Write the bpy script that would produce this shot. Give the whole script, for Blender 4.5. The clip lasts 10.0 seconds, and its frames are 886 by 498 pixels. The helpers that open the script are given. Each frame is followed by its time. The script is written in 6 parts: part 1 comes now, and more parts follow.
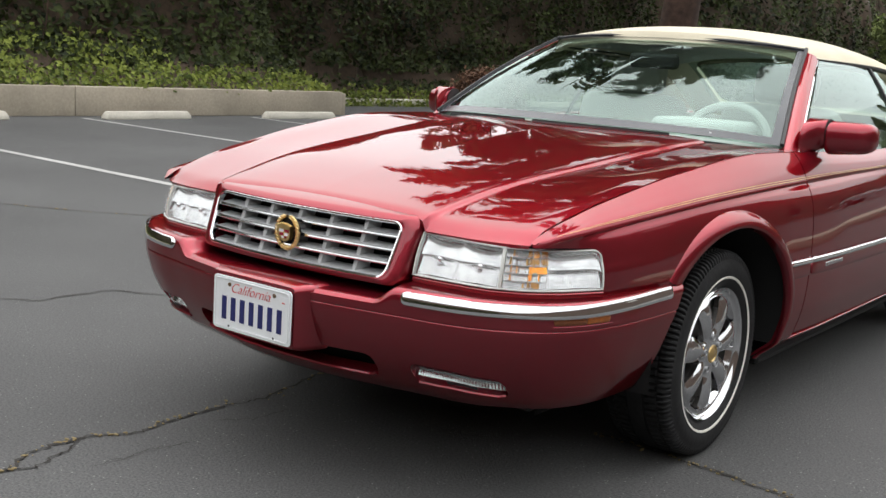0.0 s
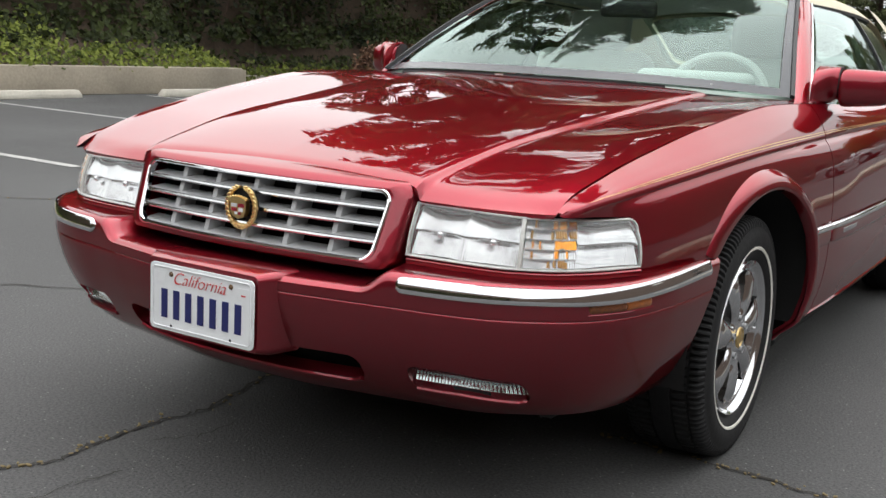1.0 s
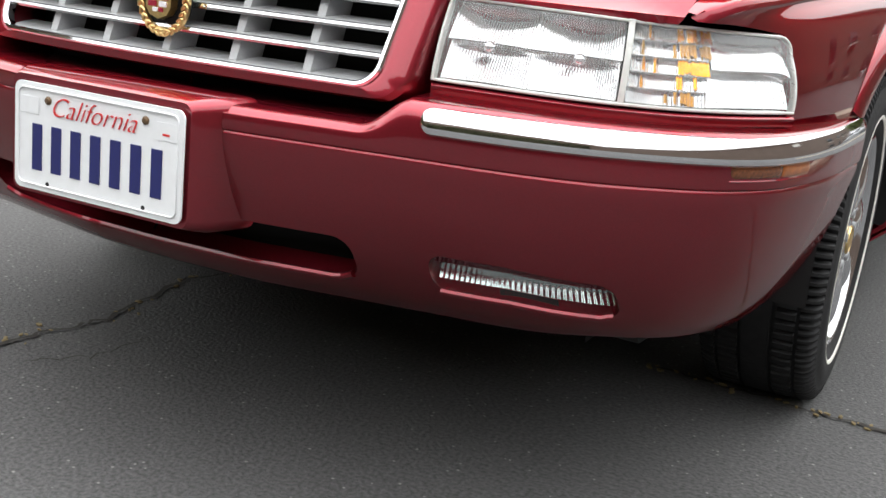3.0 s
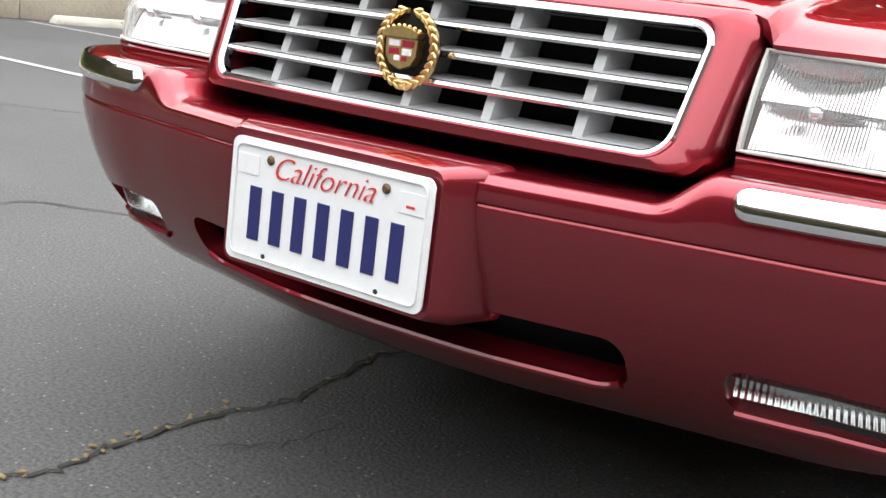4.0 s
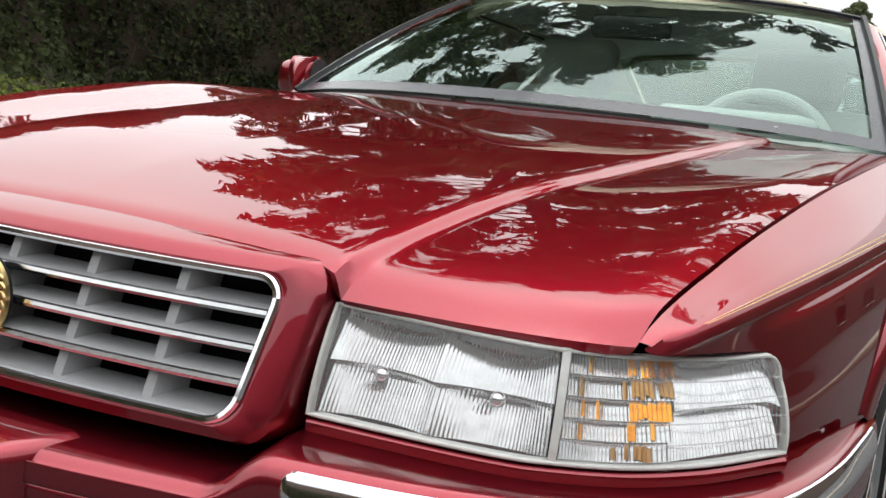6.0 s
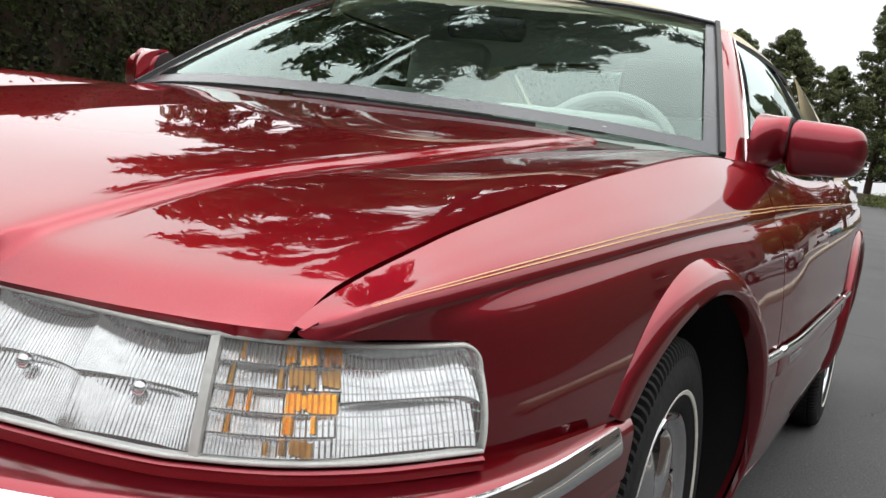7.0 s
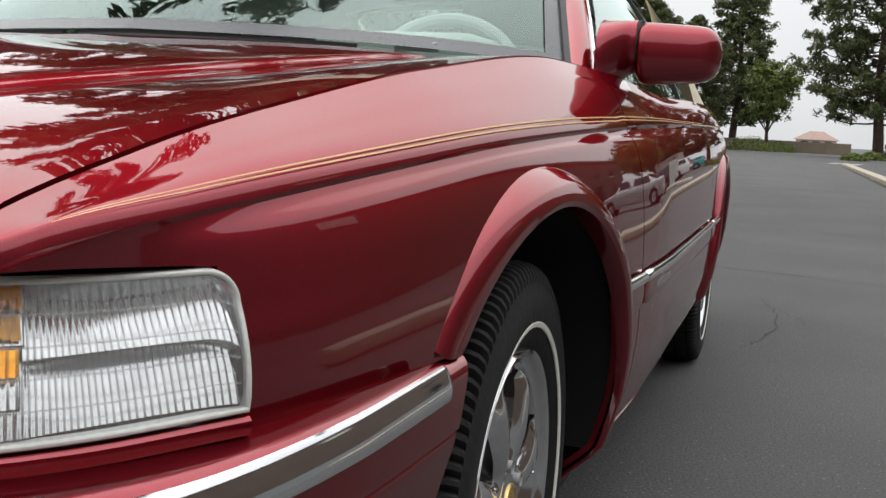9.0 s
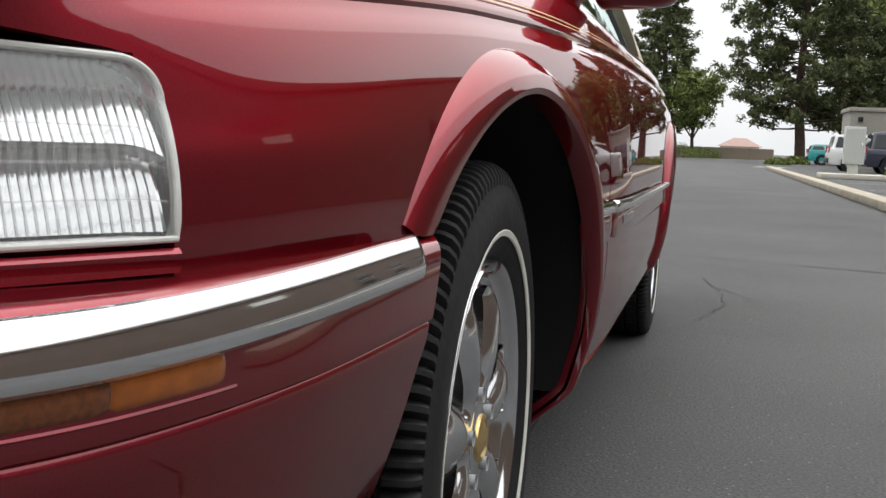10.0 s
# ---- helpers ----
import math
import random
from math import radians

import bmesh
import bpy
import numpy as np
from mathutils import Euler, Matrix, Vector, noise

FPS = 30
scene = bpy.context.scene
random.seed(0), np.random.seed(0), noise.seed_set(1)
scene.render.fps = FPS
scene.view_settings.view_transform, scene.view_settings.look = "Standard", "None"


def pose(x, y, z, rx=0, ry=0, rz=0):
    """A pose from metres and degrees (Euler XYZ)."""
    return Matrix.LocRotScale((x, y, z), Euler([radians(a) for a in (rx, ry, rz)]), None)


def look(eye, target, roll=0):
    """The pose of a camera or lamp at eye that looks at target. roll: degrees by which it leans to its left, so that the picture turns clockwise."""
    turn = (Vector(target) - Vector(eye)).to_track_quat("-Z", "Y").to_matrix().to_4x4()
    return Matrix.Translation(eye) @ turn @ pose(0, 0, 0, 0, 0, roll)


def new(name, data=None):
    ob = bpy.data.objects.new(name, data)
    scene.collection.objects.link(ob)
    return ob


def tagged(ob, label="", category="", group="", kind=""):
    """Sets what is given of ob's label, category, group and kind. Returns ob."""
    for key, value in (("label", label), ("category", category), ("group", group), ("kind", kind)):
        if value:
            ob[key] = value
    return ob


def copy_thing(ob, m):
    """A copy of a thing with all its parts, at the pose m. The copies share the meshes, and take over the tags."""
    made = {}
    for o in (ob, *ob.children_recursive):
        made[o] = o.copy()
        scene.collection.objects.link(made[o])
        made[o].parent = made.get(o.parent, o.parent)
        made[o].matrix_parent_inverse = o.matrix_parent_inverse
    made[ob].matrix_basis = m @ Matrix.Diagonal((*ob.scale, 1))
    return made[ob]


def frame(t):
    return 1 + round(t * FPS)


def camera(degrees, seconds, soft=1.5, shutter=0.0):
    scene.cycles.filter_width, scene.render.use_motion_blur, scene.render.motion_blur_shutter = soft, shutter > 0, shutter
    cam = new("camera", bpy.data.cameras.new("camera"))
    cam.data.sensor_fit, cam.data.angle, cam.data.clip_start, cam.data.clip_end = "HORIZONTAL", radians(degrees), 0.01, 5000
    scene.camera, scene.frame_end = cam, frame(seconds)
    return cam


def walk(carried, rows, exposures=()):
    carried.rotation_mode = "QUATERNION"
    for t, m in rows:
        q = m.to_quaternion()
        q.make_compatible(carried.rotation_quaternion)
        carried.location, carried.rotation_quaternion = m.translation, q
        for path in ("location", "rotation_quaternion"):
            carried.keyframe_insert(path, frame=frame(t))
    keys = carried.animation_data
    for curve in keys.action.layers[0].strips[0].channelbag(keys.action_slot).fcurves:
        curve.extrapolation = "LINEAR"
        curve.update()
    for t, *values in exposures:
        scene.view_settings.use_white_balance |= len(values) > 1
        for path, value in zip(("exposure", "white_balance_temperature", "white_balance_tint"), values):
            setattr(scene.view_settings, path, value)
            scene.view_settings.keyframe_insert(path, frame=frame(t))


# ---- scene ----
cam = camera(44.56, 10.0)
PATH = [
    (0, (2.1447, -2.0108, 1.1832), (0.9648, -0.4338, 0.8352), 3.76),
    (0.5, (1.8741, -1.9216, 1.1230), (0.7743, -0.2910, 0.7604), 2.16),
    (1, (1.6419, -1.6978, 1.0598), (0.6221, -0.0183, 0.6867), 3.17),
    (1.5, (1.4741, -1.5386, 0.9854), (0.4853, 0.1521, 0.5808), 4.28),
    (2, (1.3220, -1.3848, 0.9132), (0.4466, 0.3568, 0.4655), 4.11),
    (2.2, (1.2818, -1.3096, 0.8673), (0.4157, 0.4307, 0.3972), 4.46),
    (3.3, (0.9978, -1.0363, 0.7135), (0.1199, 0.6890, 0.2110), 7.26),
    (3.5, (0.9446, -0.9988, 0.6902), (-0.0021, 0.6960, 0.2090), 7.33),
    (4, (0.8116, -0.9444, 0.7197), (-0.2853, 0.6737, 0.2970), 7.11),
    (4.5, (0.7556, -0.9075, 0.8240), (-0.3575, 0.7040, 0.4200), 7.65),
    (5, (0.7530, -0.8701, 0.8980), (-0.3346, 0.7737, 0.5586), 8.33),
    (5.3, (0.8180, -0.8100, 0.9080), (-0.2800, 0.8337, 0.5956), 7.25),
    (5.5, (0.8611, -0.7874, 0.9089), (-0.1700, 0.9021, 0.6211), 7.49),
    (6, (0.9884, -0.7056, 0.9253), (0.0955, 1.0675, 0.6827), 6.29),
    (6.2, (1.0179, -0.6597, 0.9122), (0.1811, 1.1432, 0.6903), 5.74),
    (7.3, (1.2358, -0.4660, 0.9040), (0.4336, 1.3556, 0.7077), 7.64),
    (7.5, (1.2563, -0.4392, 0.8939), (0.4779, 1.3924, 0.6954), 6.70),
    (8, (1.2816, -0.3900, 0.8906), (0.5191, 1.4484, 0.6940), 5.04),
    (8.5, (1.2800, -0.3453, 0.8855), (0.5416, 1.5008, 0.6696), 4.42),
    (9, (1.1916, -0.2427, 0.8301), (0.5926, 1.6518, 0.6021), 3.13),
    (9.5, (1.1216, -0.1668, 0.7679), (0.6979, 1.7772, 0.5645), 3.26),
    (10, (1.1212, -0.1004, 0.6776), (0.6411, 1.8308, 0.4780), 2.30),
]
EXPOSURES = ((0, 0.22), (1.0, 0.22), (2.2, 0.06), (3.3, 1.02), (4.0, 1.0), (4.5, 0.80), (5.0, 0.35), (6.2, 0.08), (8.0, -0.02), (9.0, -0.15), (10, 0.12))
walk(cam, [(t, look(eye, target, roll)) for t, eye, target, roll in PATH], EXPOSURES)
# ---- path ends ----

# ---- world and light ----
world = bpy.data.worlds.new("overcast_sky")
scene.world = world
world.use_nodes = True
wn, wl = world.node_tree.nodes, world.node_tree.links
for n in list(wn):
    wn.remove(n)
sky = wn.new("ShaderNodeTexSky")
sky.sky_type, sky.sun_disc = "NISHITA", False
sky.sun_elevation, sky.sun_rotation = radians(62), radians(-25)
sky.air_density, sky.dust_density, sky.ozone_density = 1.0, 3.0, 1.0
pale = wn.new("ShaderNodeHueSaturation")
pale.inputs["Saturation"].default_value = 0.12
pale.inputs["Value"].default_value = 1.0
cloud = wn.new("ShaderNodeTexNoise")
cloud.inputs["Scale"].default_value, cloud.inputs["Detail"].default_value = 2.2, 5.0
cramp = wn.new("ShaderNodeValToRGB")
cramp.color_ramp.elements[0].position, cramp.color_ramp.elements[0].color = 0.3, (9.0, 9.3, 9.6, 1)
cramp.color_ramp.elements[1].position, cramp.color_ramp.elements[1].color = 0.7, (13.0, 13.1, 13.0, 1)
cover = wn.new("ShaderNodeMixRGB")
cover.inputs["Fac"].default_value = 0.8
bg = wn.new("ShaderNodeBackground")
bg.inputs["Strength"].default_value = 0.142
wout = wn.new("ShaderNodeOutputWorld")
coord = wn.new("ShaderNodeTexCoord")
wl.new(coord.outputs["Generated"], cloud.inputs["Vector"])
wl.new(sky.outputs["Color"], pale.inputs["Color"])
wl.new(cloud.outputs["Fac"], cramp.inputs["Fac"])
wl.new(pale.outputs["Color"], cover.inputs["Color1"])
wl.new(cramp.outputs["Color"], cover.inputs["Color2"])
split = wn.new("ShaderNodeSeparateXYZ")
rise = wn.new("ShaderNodeMapRange")
rise.inputs["To Min"].default_value, rise.inputs["To Max"].default_value = 0.66, 1.52
dome = wn.new("ShaderNodeVectorMath")
dome.operation = "SCALE"
wl.new(coord.outputs["Generated"], split.inputs[0])
wl.new(split.outputs["Z"], rise.inputs["Value"])
wl.new(cover.outputs["Color"], dome.inputs[0]), wl.new(rise.outputs["Result"], dome.inputs["Scale"])
wl.new(dome.outputs[0], bg.inputs["Color"])
wl.new(bg.outputs["Background"], wout.inputs["Surface"])

sun_data = bpy.data.lights.new("sun", "SUN")
sun_data.energy, sun_data.angle, sun_data.color = 1.05, radians(110), (1.0, 0.985, 0.97)
sun = new("sun", sun_data)
sun.matrix_world = look((0, 0, 30), (-30 / math.tan(radians(62)) * math.sin(radians(-25)), -30 / math.tan(radians(62)) * math.cos(radians(-25)), 0))


# ---- materials ----
def mat(name, color, rough=0.5, metal=0.0, grain=0.0, scale=40.0, bump=0.0, coat=0.0, coarse=0.0, coarse_scale=3.0, spec=0.5, rand=0.0):
    """A surface with fine grain and coarse stains in its colour, a bump of the fine grain, and a difference from object to object."""
    m = bpy.data.materials.new(name)
    m.use_nodes = True
    nt = m.node_tree
    b = nt.nodes["Principled BSDF"]
    b.inputs["Roughness"].default_value = rough
    b.inputs["Metallic"].default_value = metal
    b.inputs["Coat Weight"].default_value = coat
    b.inputs["Coat Roughness"].default_value = 0.03
    b.inputs["Specular IOR Level"].default_value = spec
    b.inputs["Base Color"].default_value = (*color, 1)
    m.diffuse_color = (*color, 1)
    tc = nt.nodes.new("ShaderNodeTexCoord")
    link = nt.links.new
    value = None
    for amount, s, detail in ((grain, scale, 6), (coarse, coarse_scale, 4)):
        if amount:
            n = nt.nodes.new("ShaderNodeTexNoise")
            n.inputs["Scale"].default_value, n.inputs["Detail"].default_value = s, detail
            link(tc.outputs["Object"], n.inputs["Vector"])
            r = nt.nodes.new("ShaderNodeMapRange")
            r.inputs["From Min"].default_value, r.inputs["From Max"].default_value = 0.25, 0.75
            r.inputs["To Min"].default_value, r.inputs["To Max"].default_value = 1 - amount, 1 + amount
            link(n.outputs["Fac"], r.inputs["Value"])
            if value is None:
                value = r.outputs["Result"]
            else:
                mu = nt.nodes.new("ShaderNodeMath")
                mu.operation = "MULTIPLY"
                link(value, mu.inputs[0]), link(r.outputs["Result"], mu.inputs[1])
                value = mu.outputs[0]
    if rand:
        oi = nt.nodes.new("ShaderNodeObjectInfo")
        r = nt.nodes.new("ShaderNodeMapRange")
        r.inputs["To Min"].default_value, r.inputs["To Max"].default_value = 1 - rand, 1 + rand
        link(oi.outputs["Random"], r.inputs["Value"])
        if value is None:
            value = r.outputs["Result"]
        else:
            mu = nt.nodes.new("ShaderNodeMath")
            mu.operation = "MULTIPLY"
            link(value, mu.inputs[0]), link(r.outputs["Result"], mu.inputs[1])
            value = mu.outputs[0]
    if value is not None:
        mix = nt.nodes.new("ShaderNodeVectorMath")
        mix.operation = "SCALE"
        mix.inputs[0].default_value = color
        link(value, mix.inputs["Scale"])
        link(mix.outputs[0], b.inputs["Base Color"])
    if bump:
        n = nt.nodes.new("ShaderNodeTexNoise")
        n.inputs["Scale"].default_value, n.inputs["Detail"].default_value = scale, 8
        link(tc.outputs["Object"], n.inputs["Vector"])
        bn = nt.nodes.new("ShaderNodeBump")
        bn.inputs["Strength"].default_value, bn.inputs["Distance"].default_value = bump, 0.01
        link(n.outputs["Fac"], bn.inputs["Height"])
        link(bn.outputs["Normal"], b.inputs["Normal"])
    return m


def glass(name, tint, gloss=0.02, ior=1.52, haze=0.0, sheen=(1, 1, 1)):
    """A thin pane: clear with a tint, and a gloss that grows towards grazing, alike from both of its faces."""
    m = bpy.data.materials.new(name)
    m.use_nodes = True
    nt = m.node_tree
    nt.nodes.remove(nt.nodes["Principled BSDF"])
    tr, gl, lw, pw, fr, mx = (nt.nodes.new(k) for k in ("ShaderNodeBsdfTransparent", "ShaderNodeBsdfGlossy", "ShaderNodeLayerWeight", "ShaderNodeMath", "ShaderNodeMapRange", "ShaderNodeMixShader"))
    tr.inputs["Color"].default_value = (*tint, 1)
    gl.inputs["Roughness"].default_value, gl.inputs["Color"].default_value = gloss, (*sheen, 1)
    lw.inputs["Blend"].default_value = 0.5
    pw.operation = "POWER"
    pw.inputs[1].default_value = 5.0
    fr.inputs["To Min"].default_value, fr.inputs["To Max"].default_value = ((ior - 1) / (ior + 1)) ** 2, 1.0
    link = nt.links.new
    link(lw.outputs["Facing"], pw.inputs[0]), link(pw.outputs[0], fr.inputs["Value"])
    link(fr.outputs[0], mx.inputs[0]), link(tr.outputs[0], mx.inputs[1]), link(gl.outputs[0], mx.inputs[2])
    last = mx.outputs[0]
    # a painted white haze, mixed into the lens to brighten the lamp
    if haze:
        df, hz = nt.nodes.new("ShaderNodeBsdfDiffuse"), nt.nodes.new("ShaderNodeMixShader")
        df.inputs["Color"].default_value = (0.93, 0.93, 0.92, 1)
        hz.inputs[0].default_value = haze
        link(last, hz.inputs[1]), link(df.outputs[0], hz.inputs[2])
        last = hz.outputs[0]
    link(last, nt.nodes["Material Output"].inputs["Surface"])
    return m


PAINT = mat("red_metallic_paint", (0.280, 0.0185, 0.0320), rough=0.39, metal=0.95, grain=0.16, scale=900, coat=1.0, coarse=0.04, coarse_scale=1.5, spec=0.08)
PAINT.node_tree.nodes["Principled BSDF"].inputs["Coat Roughness"].default_value = 0.012
PAINT.node_tree.nodes["Principled BSDF"].inputs["Specular Tint"].default_value = (0.44, 0.052, 0.078, 1)
PAINT.node_tree.nodes["Principled BSDF"].inputs["Coat IOR"].default_value = 1.56
CHROME = mat("chrome", (0.82, 0.83, 0.85), rough=0.06, metal=1.0, coarse=0.05, coarse_scale=6)
SILVER = mat("silver_grey_plastic", (0.38, 0.385, 0.39), rough=0.38, metal=0.15, grain=0.06, scale=300)
BLACK = mat("black_plastic", (0.012, 0.012, 0.013), rough=0.6, grain=0.2, scale=120)
# near-black that paints the shade of hollows; also on liners and hidden slabs
SHADE_LINER_BLACK = mat("shade_and_liner_black", (0.006, 0.006, 0.006), rough=0.9, grain=0.1, scale=30)
RUBBER = mat("tyre_rubber", (0.012, 0.012, 0.0125), rough=0.68, spec=0.3, grain=0.25, scale=60, bump=0.15, coarse=0.2, coarse_scale=7)
WHITEWALL = mat("white_rubber", (0.72, 0.7, 0.64), rough=0.6, grain=0.08, scale=40)
GOLD = mat("gold_plating", (0.82, 0.60, 0.27), rough=0.3, metal=1.0, grain=0.15, scale=200)
CLOTH = mat("cream_canvas", (0.62, 0.56, 0.43), rough=0.9, grain=0.1, scale=700, bump=0.25, coarse=0.08, coarse_scale=5)
SEAL = mat("rubber_seal", (0.015, 0.015, 0.016), rough=0.55, grain=0.15, scale=80)
TRIM_GREY = mat("pale_interior_vinyl", (0.40, 0.41, 0.395), rough=0.6, grain=0.06, scale=200, bump=0.05)
LEATHER = mat("pale_grey_leather", (0.45, 0.45, 0.42), rough=0.5, grain=0.08, scale=90, bump=0.1)
FRIT = mat("dark_glass_border", (0.035, 0.038, 0.045), rough=0.25, grain=0.08, scale=60)
PIN = mat("gold_pinstripe", (0.66, 0.39, 0.15), rough=0.4, grain=0.05, scale=100)
PLATE_WHITE = mat("white_plate_enamel", (0.78, 0.79, 0.80), rough=0.35, grain=0.03, scale=60)
PLATE_BLUE = mat("dark_blue_enamel", (0.018, 0.022, 0.12), rough=0.4, grain=0.05, scale=60)
PLATE_RED = mat("red_enamel", (0.62, 0.03, 0.03), rough=0.4, grain=0.05, scale=60)
RUST = mat("rusty_steel", (0.14, 0.085, 0.045), rough=0.6, metal=0.5, grain=0.3, scale=200)
AMBER = mat("amber_reflection", (1.0, 0.42, 0.01), rough=0.22, metal=0.85, grain=0.15, scale=70, coat=0.3)
BROWN_AMBER = mat("brown_amber_reflection", (0.52, 0.25, 0.03), rough=0.28, metal=0.6, grain=0.2, scale=70, coat=0.3)
DULL_AMBER = mat("dull_amber_plastic", (0.33, 0.085, 0.006), rough=0.3, grain=0.25, scale=90, coat=0.7)
BROWN_LENS = mat("brown_lamp_plastic", (0.15, 0.042, 0.010), rough=0.25, grain=0.35, scale=220, coat=0.6)
REFLECTOR = mat("lamp_reflector", (0.64, 0.65, 0.655), rough=0.13, metal=1.0, grain=0.1, scale=60)
LAMP_GREY = mat("lamp_bezel_grey", (0.62, 0.62, 0.59), rough=0.35, grain=0.1, scale=100)
LENS = glass("clear_fluted_lens", (1.0, 1.0, 1.0), 0.10, 1.55, haze=0.12)
TURN_LENS = glass("clear_turn_lens", (1.0, 1.0, 1.0), 0.10, 1.55, haze=0.12)
RIBBED = mat("ribbed_reflector", (0.66, 0.67, 0.675), rough=0.16, metal=1.0, grain=0.1, scale=60)
CLEAR = glass("clear_plain_lens", (0.93, 0.94, 0.94), 0.04, 1.5)
WINDSCREEN = glass("green_tinted_windscreen", (0.70, 0.82, 0.77), 0.005, 1.9, sheen=(0.76, 0.91, 0.87))
WINDOW = glass("green_tinted_window", (0.60, 0.72, 0.66), 0.005, 2.2, sheen=(0.88, 1.0, 0.97))
ENAMEL_RED = mat("crimson_enamel", (0.30, 0.012, 0.03), rough=0.25, grain=0.05, scale=60, coat=0.5)
WHEEL_METAL = mat("satin_chrome", (0.70, 0.71, 0.73), rough=0.11, metal=1.0, grain=0.06, scale=40, coarse=0.06, coarse_scale=8)
RED_LENS = mat("red_lamp_plastic", (0.35, 0.008, 0.012), rough=0.15, grain=0.1, scale=60, coat=0.8)
BODYSHELL = mat("primered_shell", (0.03, 0.018, 0.018), rough=0.8, grain=0.1, scale=40)


# ---- tools for shapes ----
class Curve:
    """A smooth monotone curve through given knots (several columns at once)."""

    def __init__(self, xs, *cols):
        self.x = np.array(xs, float)
        self.y = np.array(cols, float)
        h, d = np.diff(self.x), np.diff(self.y, axis=1) / np.diff(self.x)
        m = np.zeros_like(self.y)
        m[:, 0], m[:, -1] = d[:, 0], d[:, -1]
        a, b = d[:, :-1], d[:, 1:]
        w1, w2 = 2 * h[1:] + h[:-1], h[1:] + 2 * h[:-1]
        ok = a * b > 0
        with np.errstate(divide="ignore", invalid="ignore"):
            m[:, 1:-1] = np.where(ok, (w1 + w2) / (w1 / np.where(ok, a, 1) + w2 / np.where(ok, b, 1)), 0)
        self.m = m

    def __call__(self, x):
        x = min(max(x, self.x[0]), self.x[-1])
        i = min(max(int(np.searchsorted(self.x, x)) - 1, 0), len(self.x) - 2)
        h = self.x[i + 1] - self.x[i]
        t = (x - self.x[i]) / h
        p, q, u, v = self.y[:, i], self.y[:, i + 1], self.m[:, i] * h, self.m[:, i + 1] * h
        r = (2 * t**3 - 3 * t * t + 1) * p + (t**3 - 2 * t * t + t) * u + (3 * t * t - 2 * t**3) * q + (t**3 - t * t) * v
        return r if len(r) > 1 else float(r[0])


def step(a, b, x):
    t = min(max((x - a) / (b - a), 0), 1)
    return t * t * (3 - 2 * t)


def finish(bm, name, material, angle=32):
    me = bpy.data.meshes.new(name)
    bm.to_mesh(me)
    bm.free()
    me.polygons.foreach_set("use_smooth", [True] * len(me.polygons))
    me.set_sharp_from_angle(angle=radians(angle))
    for m in material if isinstance(material, (list, tuple)) else [material]:
        me.materials.append(m)
    return me


def part(name, bm, material, parent=None, label="", angle=32):
    """Links a bmesh as one mesh object under a thing or a part."""
    ob = new(name, finish(bm, name, material, angle))
    if parent is not None:
        ob.parent = parent
    return tagged(ob, label)


def share(name, mesh, parent, m, label=""):
    """A further object on a mesh that exists already."""
    ob = new(name, mesh)
    ob.parent, ob.matrix_local = parent, m
    return tagged(ob, label)


def thing(name, label, category, group="", m=Matrix(), kind=""):
    ob = new(name)
    ob.matrix_world = m
    ob.empty_display_size = 0.2
    return tagged(ob, label, category, group, kind)


def mirrored(bm):
    """The other side's copy of a bmesh, across x = 0."""
    c = bm.copy()
    for v in c.verts:
        v.co.x = -v.co.x
    bmesh.ops.reverse_faces(c, faces=c.faces)
    return c


def grid(f, na, nb, closed_a=False, closed_b=False):
    """A sheet f(a, b) with a and b from 0 to 1."""
    bm = bmesh.new()
    ra, rb = (na if closed_a else na + 1), (nb if closed_b else nb + 1)
    v = [[bm.verts.new(f(i / na, j / nb)) for j in range(rb)] for i in range(ra)]
    for i in range(na):
        for j in range(nb):
            q = (v[i][j], v[(i + 1) % ra][j], v[(i + 1) % ra][(j + 1) % rb], v[i][(j + 1) % rb])
            try:
                bm.faces.new(q)
            except ValueError:
                pass
    return bm


def outward(bm, way=None):
    bmesh.ops.recalc_face_normals(bm, faces=bm.faces)
    if way is not None:
        total = sum((f.normal * f.calc_area() for f in bm.faces), Vector())
        if total.dot(Vector(way)) < 0:
            bmesh.ops.reverse_faces(bm, faces=bm.faces)
    return bm


